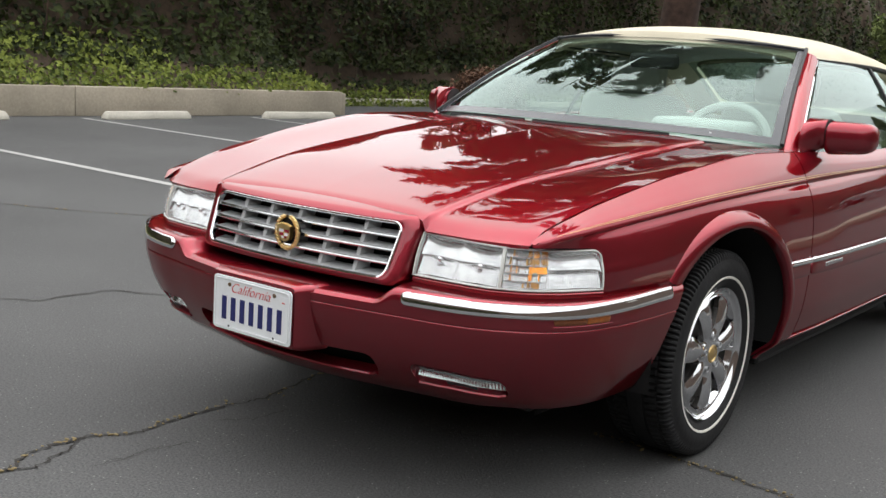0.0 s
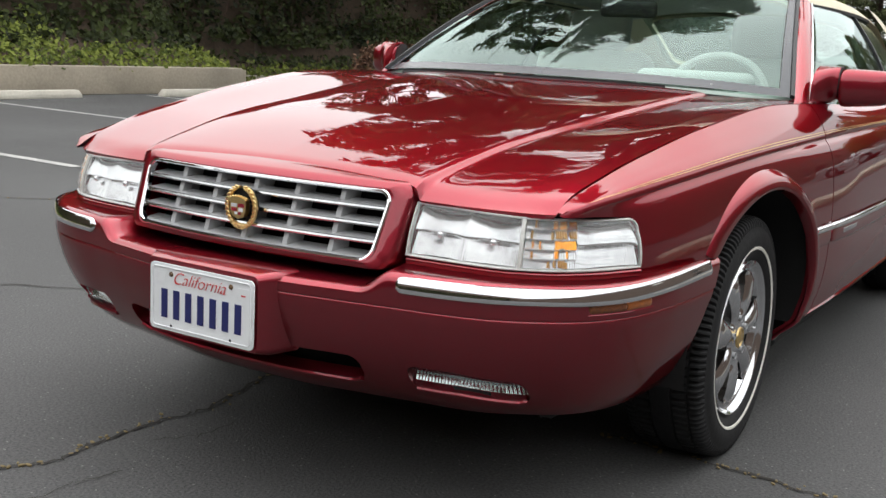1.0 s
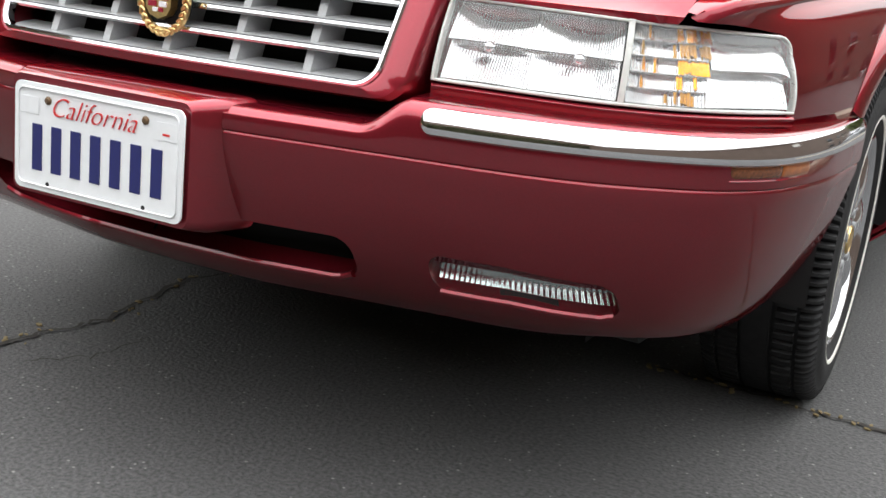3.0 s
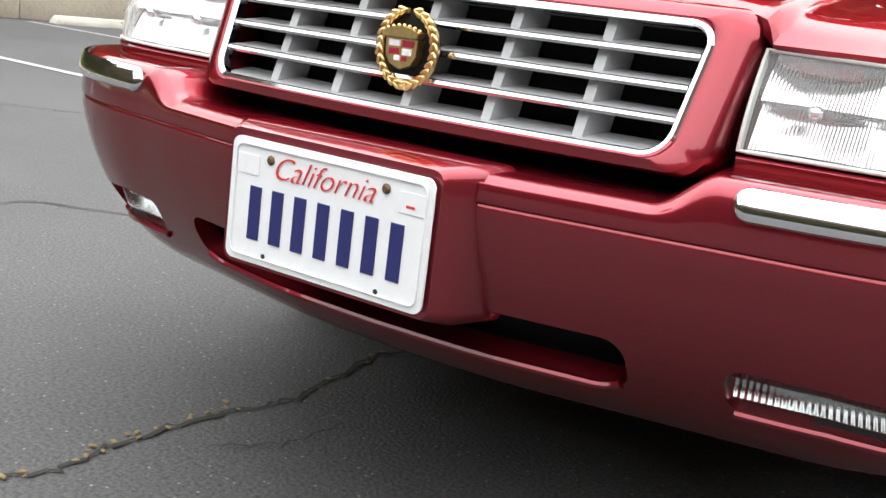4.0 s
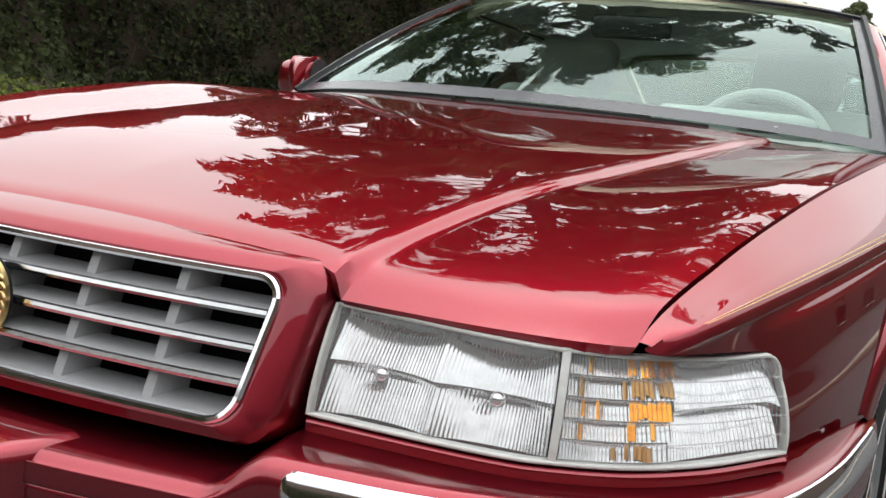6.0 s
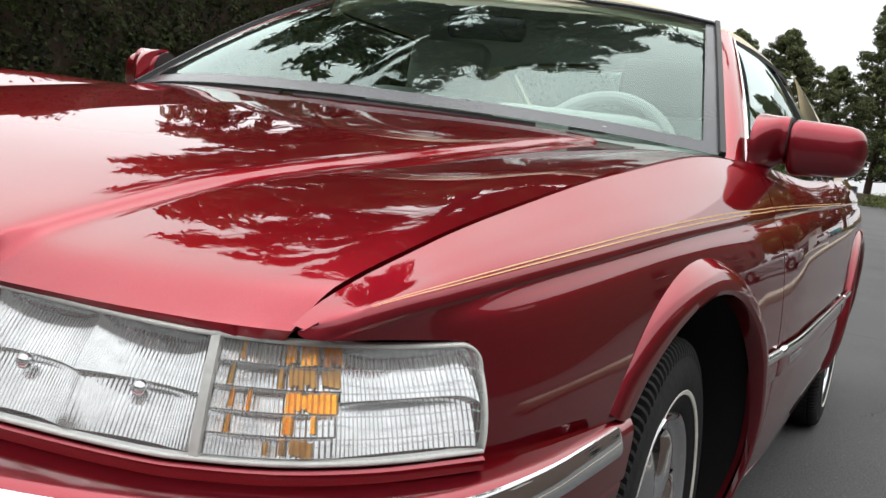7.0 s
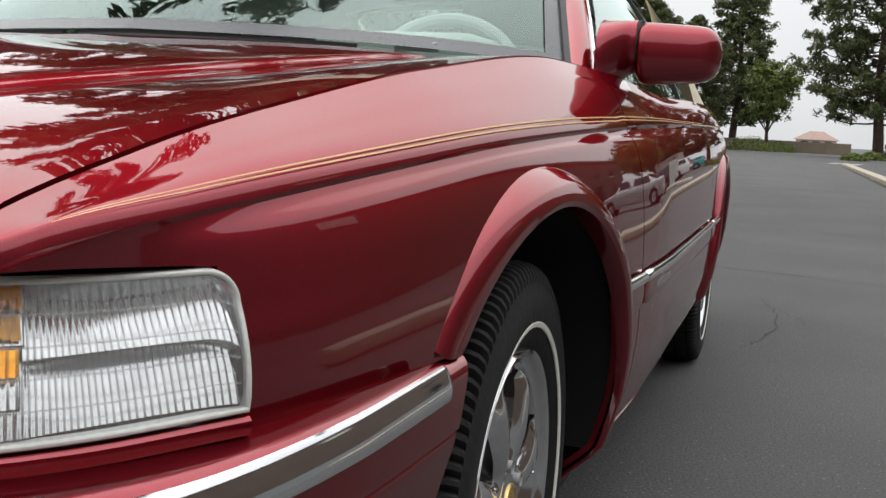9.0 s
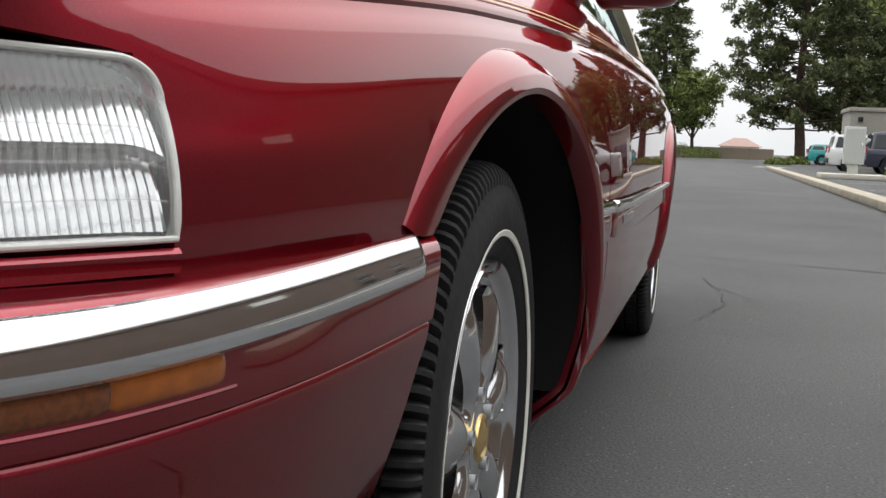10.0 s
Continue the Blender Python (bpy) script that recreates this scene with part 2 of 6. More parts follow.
def trimmed(f, a0, a1, na, b0, b1, nb, sdf, lip=0.0, way=(1, 0, 0)):
    """A sheet f(a, b) that keeps the region where sdf(point) < 0, its cut edge drawn onto sdf = 0; lip folds the edges back."""
    da, db = (a1 - a0) / na, (b1 - b0) / nb
    A = np.linspace(a0, a1, na + 1)[:, None] + np.zeros((1, nb + 1))
    B = np.zeros((na + 1, 1)) + np.linspace(b0, b1, nb + 1)[None]
    P = np.zeros((na + 1, nb + 1, 3))
    S = np.zeros((na + 1, nb + 1))
    for i in range(na + 1):
        for j in range(nb + 1):
            P[i, j] = f(A[i, j], B[i, j])
            S[i, j] = sdf(P[i, j])
    sign = S < 0
    near = np.zeros_like(sign)
    for ax in (0, 1):
        d = np.diff(sign.astype(int), axis=ax) != 0
        if ax == 0:
            near[:-1] |= d
            near[1:] |= d
        else:
            near[:, :-1] |= d
            near[:, 1:] |= d
    for i, j in zip(*np.nonzero(near)):
        a, b = A[i, j], B[i, j]
        for _ in range(3):
            s = sdf(f(a, b))
            ga = (sdf(f(a + da * 0.05, b)) - s) / 0.05
            gb = (sdf(f(a, b + db * 0.05)) - s) / 0.05
            g2 = ga * ga + gb * gb
            if g2 < 1e-12:
                break
            a -= s * ga / g2 * da
            b -= s * gb / g2 * db
        if abs(a - A[i, j]) < 0.62 * da and abs(b - B[i, j]) < 0.62 * db:
            P[i, j], S[i, j] = f(a, b), -1e-9
    bm = bmesh.new()
    V = {}

    def vert(i, j):
        if (i, j) not in V:
            V[i, j] = bm.verts.new(P[i, j])
        return V[i, j]

    for i in range(na):
        for j in range(nb):
            keep = [k for k in ((i, j), (i + 1, j), (i + 1, j + 1), (i, j + 1)) if S[k] < 0]
            if len(keep) >= 3 and sum(S[k] < -1e-8 for k in keep) >= (1 if len(keep) == 4 else 1):
                try:
                    bm.faces.new([vert(*k) for k in keep])
                except ValueError:
                    pass
    outward(bm, way)
    if lip:
        fold(bm, lip)
    return bm


def fold(bm, lip, sides=None):
    """Folds the open edges of a sheet back by lip along its normals."""
    bm.normal_update()
    edges = [e for e in bm.edges if e.is_boundary and (sides is None or sides(e))]
    normals = {v: v.normal.copy() for e in edges for v in e.verts}
    meets = {}
    for e in edges:
        for v in e.verts:
            meets.setdefault(v, []).append((e.other_vert(v).co - v.co).normalized())
    for v, ways in meets.items():
        if len(ways) == 2 and ways[0].dot(ways[1]) > -0.6:
            normals[v] *= 0.25
    places = {v: v.co.copy() for v in normals}
    r = bmesh.ops.extrude_edge_only(bm, edges=edges)
    for v in [g for g in r["geom"] if isinstance(g, bmesh.types.BMVert)]:
        src = min((e.other_vert(v) for e in v.link_edges if e.other_vert(v) in normals), key=lambda o: (o.co - v.co).length, default=None)
        if src is not None:
            v.co = places[src] - normals[src] * lip
    return bm


def box(bm, size, m=Matrix(), bevel=0.0, seg=2):
    """Adds a box with rounded edges to bm."""
    b = bmesh.new()
    bmesh.ops.create_cube(b, size=1)
    for v in b.verts:
        v.co = Vector((v.co.x * size[0], v.co.y * size[1], v.co.z * size[2]))
    if bevel:
        bmesh.ops.bevel(b, geom=b.edges[:], offset=bevel, segments=seg, profile=0.5, affect="EDGES")
    return join(bm, b, m)


def join(bm, other, m=Matrix()):
    other.transform(m)
    me = bpy.data.meshes.new("tmp")
    other.to_mesh(me)
    other.free()
    bm.from_mesh(me)
    bpy.data.meshes.remove(me)
    return bm


def sweep(path, profile, closed=False, up=Vector((0, 0, 1)), caps=True):
    """A profile of (side, height) pairs drawn along a path of points."""
    bm = bmesh.new()
    path = [Vector(p) for p in path]
    n, rings = len(path), []
    for i, p in enumerate(path):
        a = path[(i - 1) % n] if closed or i else p
        b = path[(i + 1) % n] if closed or i < n - 1 else p
        t = (b - a).normalized()
        u = up(p) if callable(up) else up
        side = t.cross(u).normalized()
        top = side.cross(t).normalized()
        rings.append([bm.verts.new(p + side * s + top * h) for s, h in profile])
    k = len(profile)
    for i in range(n if closed else n - 1):
        for j in range(k):
            bm.faces.new((rings[i][j], rings[i][(j + 1) % k], rings[(i + 1) % n][(j + 1) % k], rings[(i + 1) % n][j]))
    if caps and not closed:
        bm.faces.new(rings[0])
        bm.faces.new(rings[-1][::-1])
    return outward(bm)


def revolve(profile, n=64, axis="X", closed=False):
    """Turns a profile of (along, radius) pairs round an axis."""
    bm = bmesh.new()
    rings = []
    for i in range(n):
        a = 2 * math.pi * i / n
        c, s = math.cos(a), math.sin(a)
        rings.append([bm.verts.new((h, r * c, r * s) if axis == "X" else (r * c, r * s, h) if axis == "Z" else (r * s, h, r * c)) for h, r in profile])
    k = len(profile)
    for i in range(n):
        for j in range(k if closed else k - 1):
            bm.faces.new((rings[i][j], rings[i][(j + 1) % k], rings[(i + 1) % n][(j + 1) % k], rings[(i + 1) % n][j]))
    bmesh.ops.remove_doubles(bm, verts=bm.verts, dist=1e-6)
    return outward(bm)


def tube(path, radius, n=8):
    prof = [(radius * math.cos(2 * math.pi * k / n), radius * math.sin(2 * math.pi * k / n)) for k in range(n)]
    return sweep(path, prof)


def rounded(w, h, r, n=6):
    """A rounded rectangle round the origin, anticlockwise."""
    pts = []
    for cx, cy, a0 in ((w / 2 - r, h / 2 - r, 0), (-w / 2 + r, h / 2 - r, 90), (-w / 2 + r, -h / 2 + r, 180), (w / 2 - r, -h / 2 + r, 270)):
        for k in range(n + 1):
            a = radians(a0 + 90 * k / n)
            pts.append((cx + r * math.cos(a), cy + r * math.sin(a)))
    return pts


def prism(outline, y0, y1, bevel=0.0):
    """A flat outline in x and z made solid between two depths."""
    bm = bmesh.new()
    f = bm.faces.new([bm.verts.new((x, y0, z)) for x, z in outline])
    r = bmesh.ops.extrude_face_region(bm, geom=[f])
    for v in r["geom"]:
        if isinstance(v, bmesh.types.BMVert):
            v.co.y = y1
    outward(bm)
    if bevel:
        edges = [e for e in bm.edges if abs(e.verts[0].co.y - y0) < 1e-6 and abs(e.verts[1].co.y - y0) < 1e-6]
        bmesh.ops.bevel(bm, geom=edges, offset=bevel, segments=2, profile=0.5, affect="EDGES")
    return bm


# ---- the car: faces -y, its plate at y = 0, wheels on z = 0 ----
car = thing("car", "dark red metallic coupe with a cream canvas roof, on asphalt", "car")
car.scale = (1.006, 1.015, 1.003)
AXLE_Y, AXLE_Z, REAR_Y, ARCH = 1.112, 0.338, 3.84, 0.40

seam = Curve((0.20, 0.235, 0.264, 0.285, 0.35, 0.42, 0.50, 0.62, 0.92, 1.42, 1.75, 2.4, 3.2, 3.9, 4.5, 5.0),
             (0.700, 0.706, 0.709, 0.711, 0.720, 0.730, 0.739, 0.750, 0.781, 0.825, 0.852, 0.872, 0.875, 0.865, 0.83, 0.76),
             (0.712, 0.722, 0.734, 0.745, 0.769, 0.789, 0.809, 0.832, 0.882, 0.928, 0.925, 0.908, 0.92, 0.925, 0.915, 0.88))
stripe = Curve((0.20, 0.262, 0.28, 0.305, 0.43, 0.70, 1.02, 1.60, 2.2, 3.0, 3.9, 4.5, 5.0),
               (0.700, 0.714, 0.734, 0.753, 0.782, 0.825, 0.860, 0.897, 0.915, 0.922, 0.91, 0.875, 0.80),
               (0.715, 0.728, 0.739, 0.751, 0.767, 0.794, 0.819, 0.842, 0.853, 0.858, 0.862, 0.86, 0.83))
width = Curve((0.20, 0.264, 0.30, 0.345, 0.40, 0.46, 0.52, 0.60, 0.75, 1.2, 1.5, 2.0, 3.0, 3.9, 4.5, 4.9, 5.0),
              (0.686, 0.710, 0.736, 0.766, 0.793, 0.816, 0.833, 0.848, 0.868, 0.913, 0.939, 0.960, 0.962, 0.955, 0.92, 0.86, 0.80))


def section(y):
    """The body's side at y, from the bonnet's seam or the window's foot down to the sill: x and z against a fraction."""
    sx, sz = seam(y)
    px, pz = stripe(y)
    w = width(y)
    xs = [sx, 0.62 * sx + 0.38 * px + 0.010, px, px + 0.005, px + 0.0025, px + 0.34 * (w - px), px + 0.70 * (w - px), w - 0.002, w, w, w - 0.007, w - 0.024, w - 0.034, w - 0.10]
    zs = [sz, 0.55 * sz + 0.45 * pz, pz, pz - 0.013, pz - 0.0155, pz - 0.037, pz - 0.088, 0.645, 0.59, 0.50, 0.41, 0.335, 0.302, 0.240]
    return Curve((0, 0.11, 0.22, 0.245, 0.25, 0.29, 0.36, 0.48, 0.55, 0.66, 0.78, 0.88, 0.95, 1), xs, zs)


SECTIONS = {}


def side(y, v):
    key = round(y, 5)
    if key not in SECTIONS:
        SECTIONS[key] = section(key)
    x, z = SECTIONS[key](v)
    return (x, y, z)


lamp_top = Curve((0.20, 0.25, 0.3, 0.4, 0.47), (0.721, 0.722, 0.722, 0.717, 0.711))


def ring(p, cy, r):
    return r - math.hypot(p[1] - cy, p[2] - AXLE_Z)


def both(name, bm, material, parent, label="", angle=32):
    other = mirrored(bm)
    return part(name, bm, material, parent, label, angle), part(name, other, material, parent, label, angle)


# the line of the bonnet's and fenders' front edge above the lamps
front_line = Curve((0, 0.36, 0.405, 0.53, 0.622, 0.657, 0.708, 0.758, 0.804, 0.83), (0.222, 0.222, 0.214, 0.220, 0.235, 0.245, 0.272, 0.338, 0.455, 0.50))


def fender_cut(p):
    qy, qz, r = 0.459 - p[1], lamp_top(p[1]) + 0.001 - p[2], 0.030
    lamp = r - math.hypot(r - qy, r - qz) if 0 < qy < r and 0 < qz < r else min(qy, qz)
    bumper = min(0.772 - p[1], 0.588 - p[2])
    return max(lamp, bumper, ring(p, AXLE_Y, ARCH + 0.012), p[1] - 1.668, 0.263 - p[1])


both("front_fender", fold(trimmed(side, 0.244, 1.70, 190, 0, 1, 110, fender_cut), 0.010, lambda e: min(v.co.y for v in e.verts) > 0.30), PAINT, car)
both("door", trimmed(side, 1.65, 3.2, 80, 0, 0.93, 94, lambda p: max(1.674 - p[1], p[1] - 3.15, 0.30 - p[2]), 0.012), PAINT, car)
both("rear_quarter_panel", trimmed(side, 3.13, 4.99, 110, 0, 1, 100, lambda p: max(3.156 - p[1], ring(p, REAR_Y, ARCH + 0.012)), 0.012), PAINT, car)
both("sill", trimmed(side, 1.66, 3.2, 40, 0.85, 1, 14, lambda p: max(1.672 - p[1], p[1] - 3.152, p[2] - 0.294), 0.02), PAINT, car)

# bonnet
crease = Curve((0.20, 0.33, 0.56, 0.9, 1.2, 1.5, 1.75), (0.400, 0.412, 0.437, 0.472, 0.500, 0.528, 0.55), (0.755, 0.788, 0.834, 0.874, 0.906, 0.934, 0.946))
middle = Curve((0.20, 0.33, 0.56, 0.9, 1.2, 1.5, 1.75), (0.768, 0.803, 0.850, 0.893, 0.925, 0.953, 0.966))


def bonnet(u, y):
    sx, sz = seam(y)
    cx, cz = crease(y)
    mz = middle(y)
    sz2 = sz + 0.002
    c = Curve((0, 0.3, 0.47, 0.5, 0.525, 0.6, 0.85, 1), (0, 0.62 * cx, 0.965 * cx, cx, cx + 0.016, cx + 0.3 * (sx - cx), cx + 0.8 * (sx - cx), sx - 0.005),
              (mz, mz - 0.3 * (mz - cz) + 0.001, cz + 0.0035, cz, cz - 0.009, cz - 0.006 + 0.24 * (sz2 - cz), cz + 0.001 + 0.79 * (sz2 - cz), sz2))
    x, z = c(abs(u))
    front = front_line(x)
    z -= 0.007 * max(0, 1 - (y - front) / 0.03) ** 2
    z -= step(0.403, 0.413, x) * max(0.0, z - 0.7265 - 0.25 * max(y - front, 0.0)) * max(0.0, 1 - max(y - front, 0.0) / 0.055) ** 2
    return (x if u >= 0 else -x, y, z)


bonnet_back = Curve((0, 0.4, 0.7, 0.86), (1.50, 1.56, 1.66, 1.72))


def bonnet_cut(p):
    x = abs(p[0])
    return max(p[1] - bonnet_back(x), front_line(x) - p[1])


part("bonnet", trimmed(bonnet, -1, 1, 220, 0.212, 1.74, 150, bonnet_cut, 0.012, (0, 0, 1)), PAINT, car)


def bonnet_edge(x):
    """The height of the bonnet's front edge, to which the grille's surround rises."""
    cx, cz = crease(0.222)
    mz = middle(0.222)
    return max(0.757, mz - (mz - cz) * min(abs(x) / cx, 1.0) ** 2.5 - 0.0072)


# grille surround
def face_y(x, z):
    return 0.172 + 0.36 * (z - 0.67) - 0.034 * (1 - min(abs(x) / 0.37, 1.2) ** 2)


def loop(w0, w1, z0, z1, r, n=7):
    """A rounded ring in x and z, wider (w1) at its top than at its bottom (w0)."""
    out = []
    for x, z in rounded(2, z1 - z0, r, n):
        k = (z + (z1 - z0) / 2) / (z1 - z0)
        out.append((x, z + (z0 + z1) / 2, k))
    pts = []
    for x, z, k in out:
        w = w0 + (w1 - w0) * k
        x = math.copysign(w - (1 - abs(x)), x) if abs(x) > 0.5 else x * w
        pts.append((x, z))
    dense = []
    for (xa, za), (xb, zb) in zip(pts, pts[1:] + pts[:1]):
        steps = max(1, int(math.hypot(xb - xa, zb - za) / 0.035))
        dense += [(xa + (xb - xa) * k / steps, za + (zb - za) * k / steps) for k in range(steps)]
    return dense


def ringed(rings, material, name, parent, label=""):
    """Stitches rings of equal length; each is a list of points."""
    bm = bmesh.new()
    vs = [[bm.verts.new(p) for p in r] for r in rings]
    n = len(vs[0])
    for a, b in zip(vs, vs[1:]):
        for k in range(n):
            bm.faces.new((a[k], a[(k + 1) % n], b[(k + 1) % n], b[k]))
    return part(name, outward(bm), material, parent, label)


def lerp_loop(a, b, t):
    return [(xa + (xb - xa) * t, za + (zb - za) * t) for (xa, za), (xb, zb) in zip(a, b)]


inner = loop(0.345, 0.360, 0.596, 0.742, 0.028)
outer = loop(0.393, 0.402, 0.566, 0.757, 0.030)
if len(inner) != len(outer):
    outer = [(x * 1.13, 0.669 + (z - 0.669) * 1.29) for x, z in inner]
rings = []
for t, dy in ((1.0, 0.13), (1.0, 0.045), (0.97, 0.024), (0.88, 0.008), (0.7, 0.0), (0.2, -0.004), (0.05, -0.002), (0.0, 0.006), (0.0, 0.05)):
    lift = {0.13: 0.9, 0.045: 1.0, 0.024: 0.62, 0.008: 0.15}.get(dy, 0.0)
    rings.append([(x, face_y(x, z) + dy + (0.02 * step(0.70, 0.757, z) if dy > 0.02 else 0), z + lift * step(0.735, 0.757, z) * (bonnet_edge(x) - 0.757)) for x, z in lerp_loop(inner, outer, t)])
grille_surround = ringed(rings, PAINT, "grille_surround", car)

# bumper
plan = Curve((0, 0.14, 0.34, 0.45, 0.55, 0.64, 0.74, 0.84, 0.94, 1.04, 1.15, 1.36, 1.42),
             (0.0, 0.14, 0.335, 0.443, 0.542, 0.630, 0.718, 0.790, 0.838, 0.862, 0.876, 0.885, 0.886),
             (0.030, 0.036, 0.070, 0.093, 0.113, 0.143, 0.198, 0.267, 0.358, 0.455, 0.562, 0.772, 0.832))


def plan_at(u):
    x, y = plan(abs(u))
    xa, ya = plan(max(abs(u) - 0.01, 0))
    xb, yb = plan(min(abs(u) + 0.01, 1.42))
    n = Vector((yb - ya, -(xb - xa), 0)).normalized()
    return x, y, n


skirt = Curve((0, 0.08, 0.16, 0.24, 0.30, 0.335, 0.3465, 0.350, 0.3535, 0.37, 0.45, 0.60, 0.75, 0.88, 0.95, 1.0),
              (-0.16, -0.06, -0.016, 0.002, 0.005, 0.006, 0.0055, 0.0015, 0.0035, 0.0040, -0.005, -0.032, -0.070, -0.118, -0.160, -0.23),
              (0.0, 0.0, -0.002, -0.020, -0.045, -0.067, -0.0715, -0.073, -0.0745, -0.081, -0.125, -0.195, -0.255, -0.303, -0.324, -0.330))


def bumper_at(u, v):
    x, y, n = plan_at(u)
    d, dz = skirt(v)
    top = 0.555 + 0.040 * step(0.365, 0.435, abs(u))
    k = (top - 0.595) * step(0.335, 0.20, v) if v < 0.335 else 0
    z = 0.595 + dz + k
    lowering = 0.004 * step(0.75, 1.22, abs(u)) * step(0.3, 0.0, v)
    if d < 0 and v > 0.4:
        d *= 1 - 0.35 * step(0.72, 1.12, abs(u)) * (1 - step(0.90, 1.0, v))
    px, py = x + n.x * d, y + n.y * d
    return (px if u >= 0 else -px, py, z - lowering)


def slot(x, z, cx, cz, w, h, r):
    qx, qz = abs(x - cx) - w / 2 + r, abs(z - cz) - h / 2 + r
    return math.hypot(max(qx, 0), max(qz, 0)) + min(max(qx, qz), 0) - r


FOG = (0.566, 0.364, 0.232, 0.056, 0.022)


def bumper_cut(p):
    x, z = abs(p[0]), p[2] + 0.10 * max(0, abs(p[0]) - 0.55)
    if p[1] > 0.45:
        return ring(p, AXLE_Y, 0.392)
    fog = slot(x, z, *FOG)
    vent = slot(x, p[2], 0.0, 0.362, 0.69, 0.066, 0.026)
    return max(-fog, -vent)


bumper = part("front_bumper", trimmed(bumper_at, -1.42, 1.42, 440, 0, 1, 165, bumper_cut, 0.03, (0, -1, 0)), PAINT, car)
# a near-black sheet stands for the shade inside the bumper's openings
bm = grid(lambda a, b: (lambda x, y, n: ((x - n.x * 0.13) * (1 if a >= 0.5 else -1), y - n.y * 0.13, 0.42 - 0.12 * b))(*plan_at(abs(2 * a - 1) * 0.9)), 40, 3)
part("bumper_cavity", outward(bm, (0, -1, 0)), SHADE_LINER_BLACK, bumper, "near-black sheet standing for the shade behind the bumper's openings")

# chrome strips on the bumper
def strip_path(u0, u1, dz, off, n=50):
    out = []
    for i in range(n + 1):
        u = u0 + (u1 - u0) * i / n
        x, y, nn = plan_at(u)
        out.append(Vector((x + nn.x * off, y + nn.y * off, dz)))
    return out


def rounded_strip(path, h, d, skew=0.0):
    """A bar with a bulged face and rounded ends along a path; h high, d proud; skew turns its face upwards."""
    bm = bmesh.new()
    n = len(path)
    rings = []
    length = [0]
    for a, b in zip(path, path[1:]):
        length.append(length[-1] + (b - a).length)
    for i, p in enumerate(path):
        t = (path[min(i + 1, n - 1)] - path[max(i - 1, 0)]).normalized()
        out = Vector((t.y, -t.x, 0)).normalized()
        e = min(length[i], length[-1] - length[i]) / (h * 0.5)
        k = math.sqrt(max(1 - (1 - min(e, 1)) ** 2, 0.02))
        rings.append([bm.verts.new(p + out * (d * k * max(math.cos(a), 0.0) ** 0.6 * (1 - skew * math.sin(a))) + Vector((0, 0, h / 2 * k * math.sin(a)))) for a in [radians(-90 + 180 * j / 10) for j in range(11)]])
    for a, b in zip(rings, rings[1:]):
        for j in range(10):
            bm.faces.new((a[j], a[j + 1], b[j + 1], b[j]))
    bm.faces.new(rings[0])
    bm.faces.new(rings[-1])
    return outward(bm)


fine = [0.45 + 0.02 * (1 - math.cos(math.pi / 2 * k / 8)) for k in range(8)] + [0.47 + (1.30 - 0.47) * k / 60 for k in range(61)] + [1.30 + 0.02 * math.sin(math.pi / 2 * k / 8) for k in range(1, 9)]
strip = rounded_strip([strip_path(u, u, 0.571 + 0.008 * step(0.85, 1.3, u), 0.002, 1)[0] for u in fine], 0.036, 0.010, 0.52)
both("chrome_strip", strip, CHROME, bumper, "polished chrome strip")

# side marker lamps in the bumper
for u0, u1, material, label in ((0.928, 1.018, DULL_AMBER, "amber side marker lamp"), (0.838, 0.938, BROWN_LENS, "dark brown end of the side marker lamp")):
    marker = rounded_strip([strip_path(u, u, 0.5475, 0.0020, 1)[0] for u in [u0 + (u1 - u0) * k / 20 for k in range(21)]], 0.021, 0.006)
    both("side_marker_lamp", marker, material, bumper, label)
lip = sweep([strip_path(u, u, 0.5345, 0.0040, 1)[0] for u in [0.84 + 0.185 * k / 30 for k in range(31)]], [(-0.0025, -0.0025), (0.0015, -0.002), (0.0025, 0.0), (0.0015, 0.002), (-0.0025, 0.0025)], up=Vector((0, 0, 1)))
both("marker_lip", lip, PAINT, bumper)

def on_bumper(x, z):
    """The bumper's surface at a distance x from the middle and a height z."""
    u, v = x, 0.7
    for _ in range(14):
        p = bumper_at(u, v)
        u = min(max(u + (x - p[0]), 0.0), 1.4)
        v = min(max(v - (z - p[2]) * 2.2, 0.36), 0.98)
    return Vector(bumper_at(u, v))


# fog lamps
def fog(a, b, depth=0.0):
    """A point of the lamp's upright face: a along the opening, b up it, set back by depth."""
    x = 0.444 + 0.246 * a
    drop = 0.10 * max(0, x - 0.55)
    z = 0.328 + 0.072 * b - drop
    p = on_bumper(x, z).lerp(on_bumper(x, 0.336 - drop), 0.4)
    return Vector((p.x, p.y, z)) - plan_at(x + 0.01)[2] * (0.004 + depth)


for s in (1, -1):
    flip = (lambda bm: mirrored(bm)) if s < 0 else (lambda bm: bm)
    lens = grid(lambda a, b: fog(a, b, 0.0008 * math.cos(2 * math.pi * 44 * a)), 264, 5)
    back = grid(lambda a, b: fog(a, b, 0.008 + 0.021 * (3 * b % 1.0 if b < 1 else 1.0) + 0.0009 * math.cos(2 * math.pi * 34 * a)), 204, 24)
    shield = grid(lambda a, b: fog(0.38 + 0.30 * a, 0.08 + 0.24 * b, 0.005 + 0.003 * math.sin(math.pi * a)), 12, 4)
    fog_lamp = part("fog_lamp", flip(outward(back, (0, -1, 0))), RIBBED, car, "clear fog lamp with a ribbed reflector")
    part("fog_lens", flip(outward(lens, (0, -1, 0))), CLEAR, fog_lamp, "clear fluted lens")
    part("fog_shield", flip(outward(shield, (0, -1, 0))), BLACK, fog_lamp, "dark bulb shield")

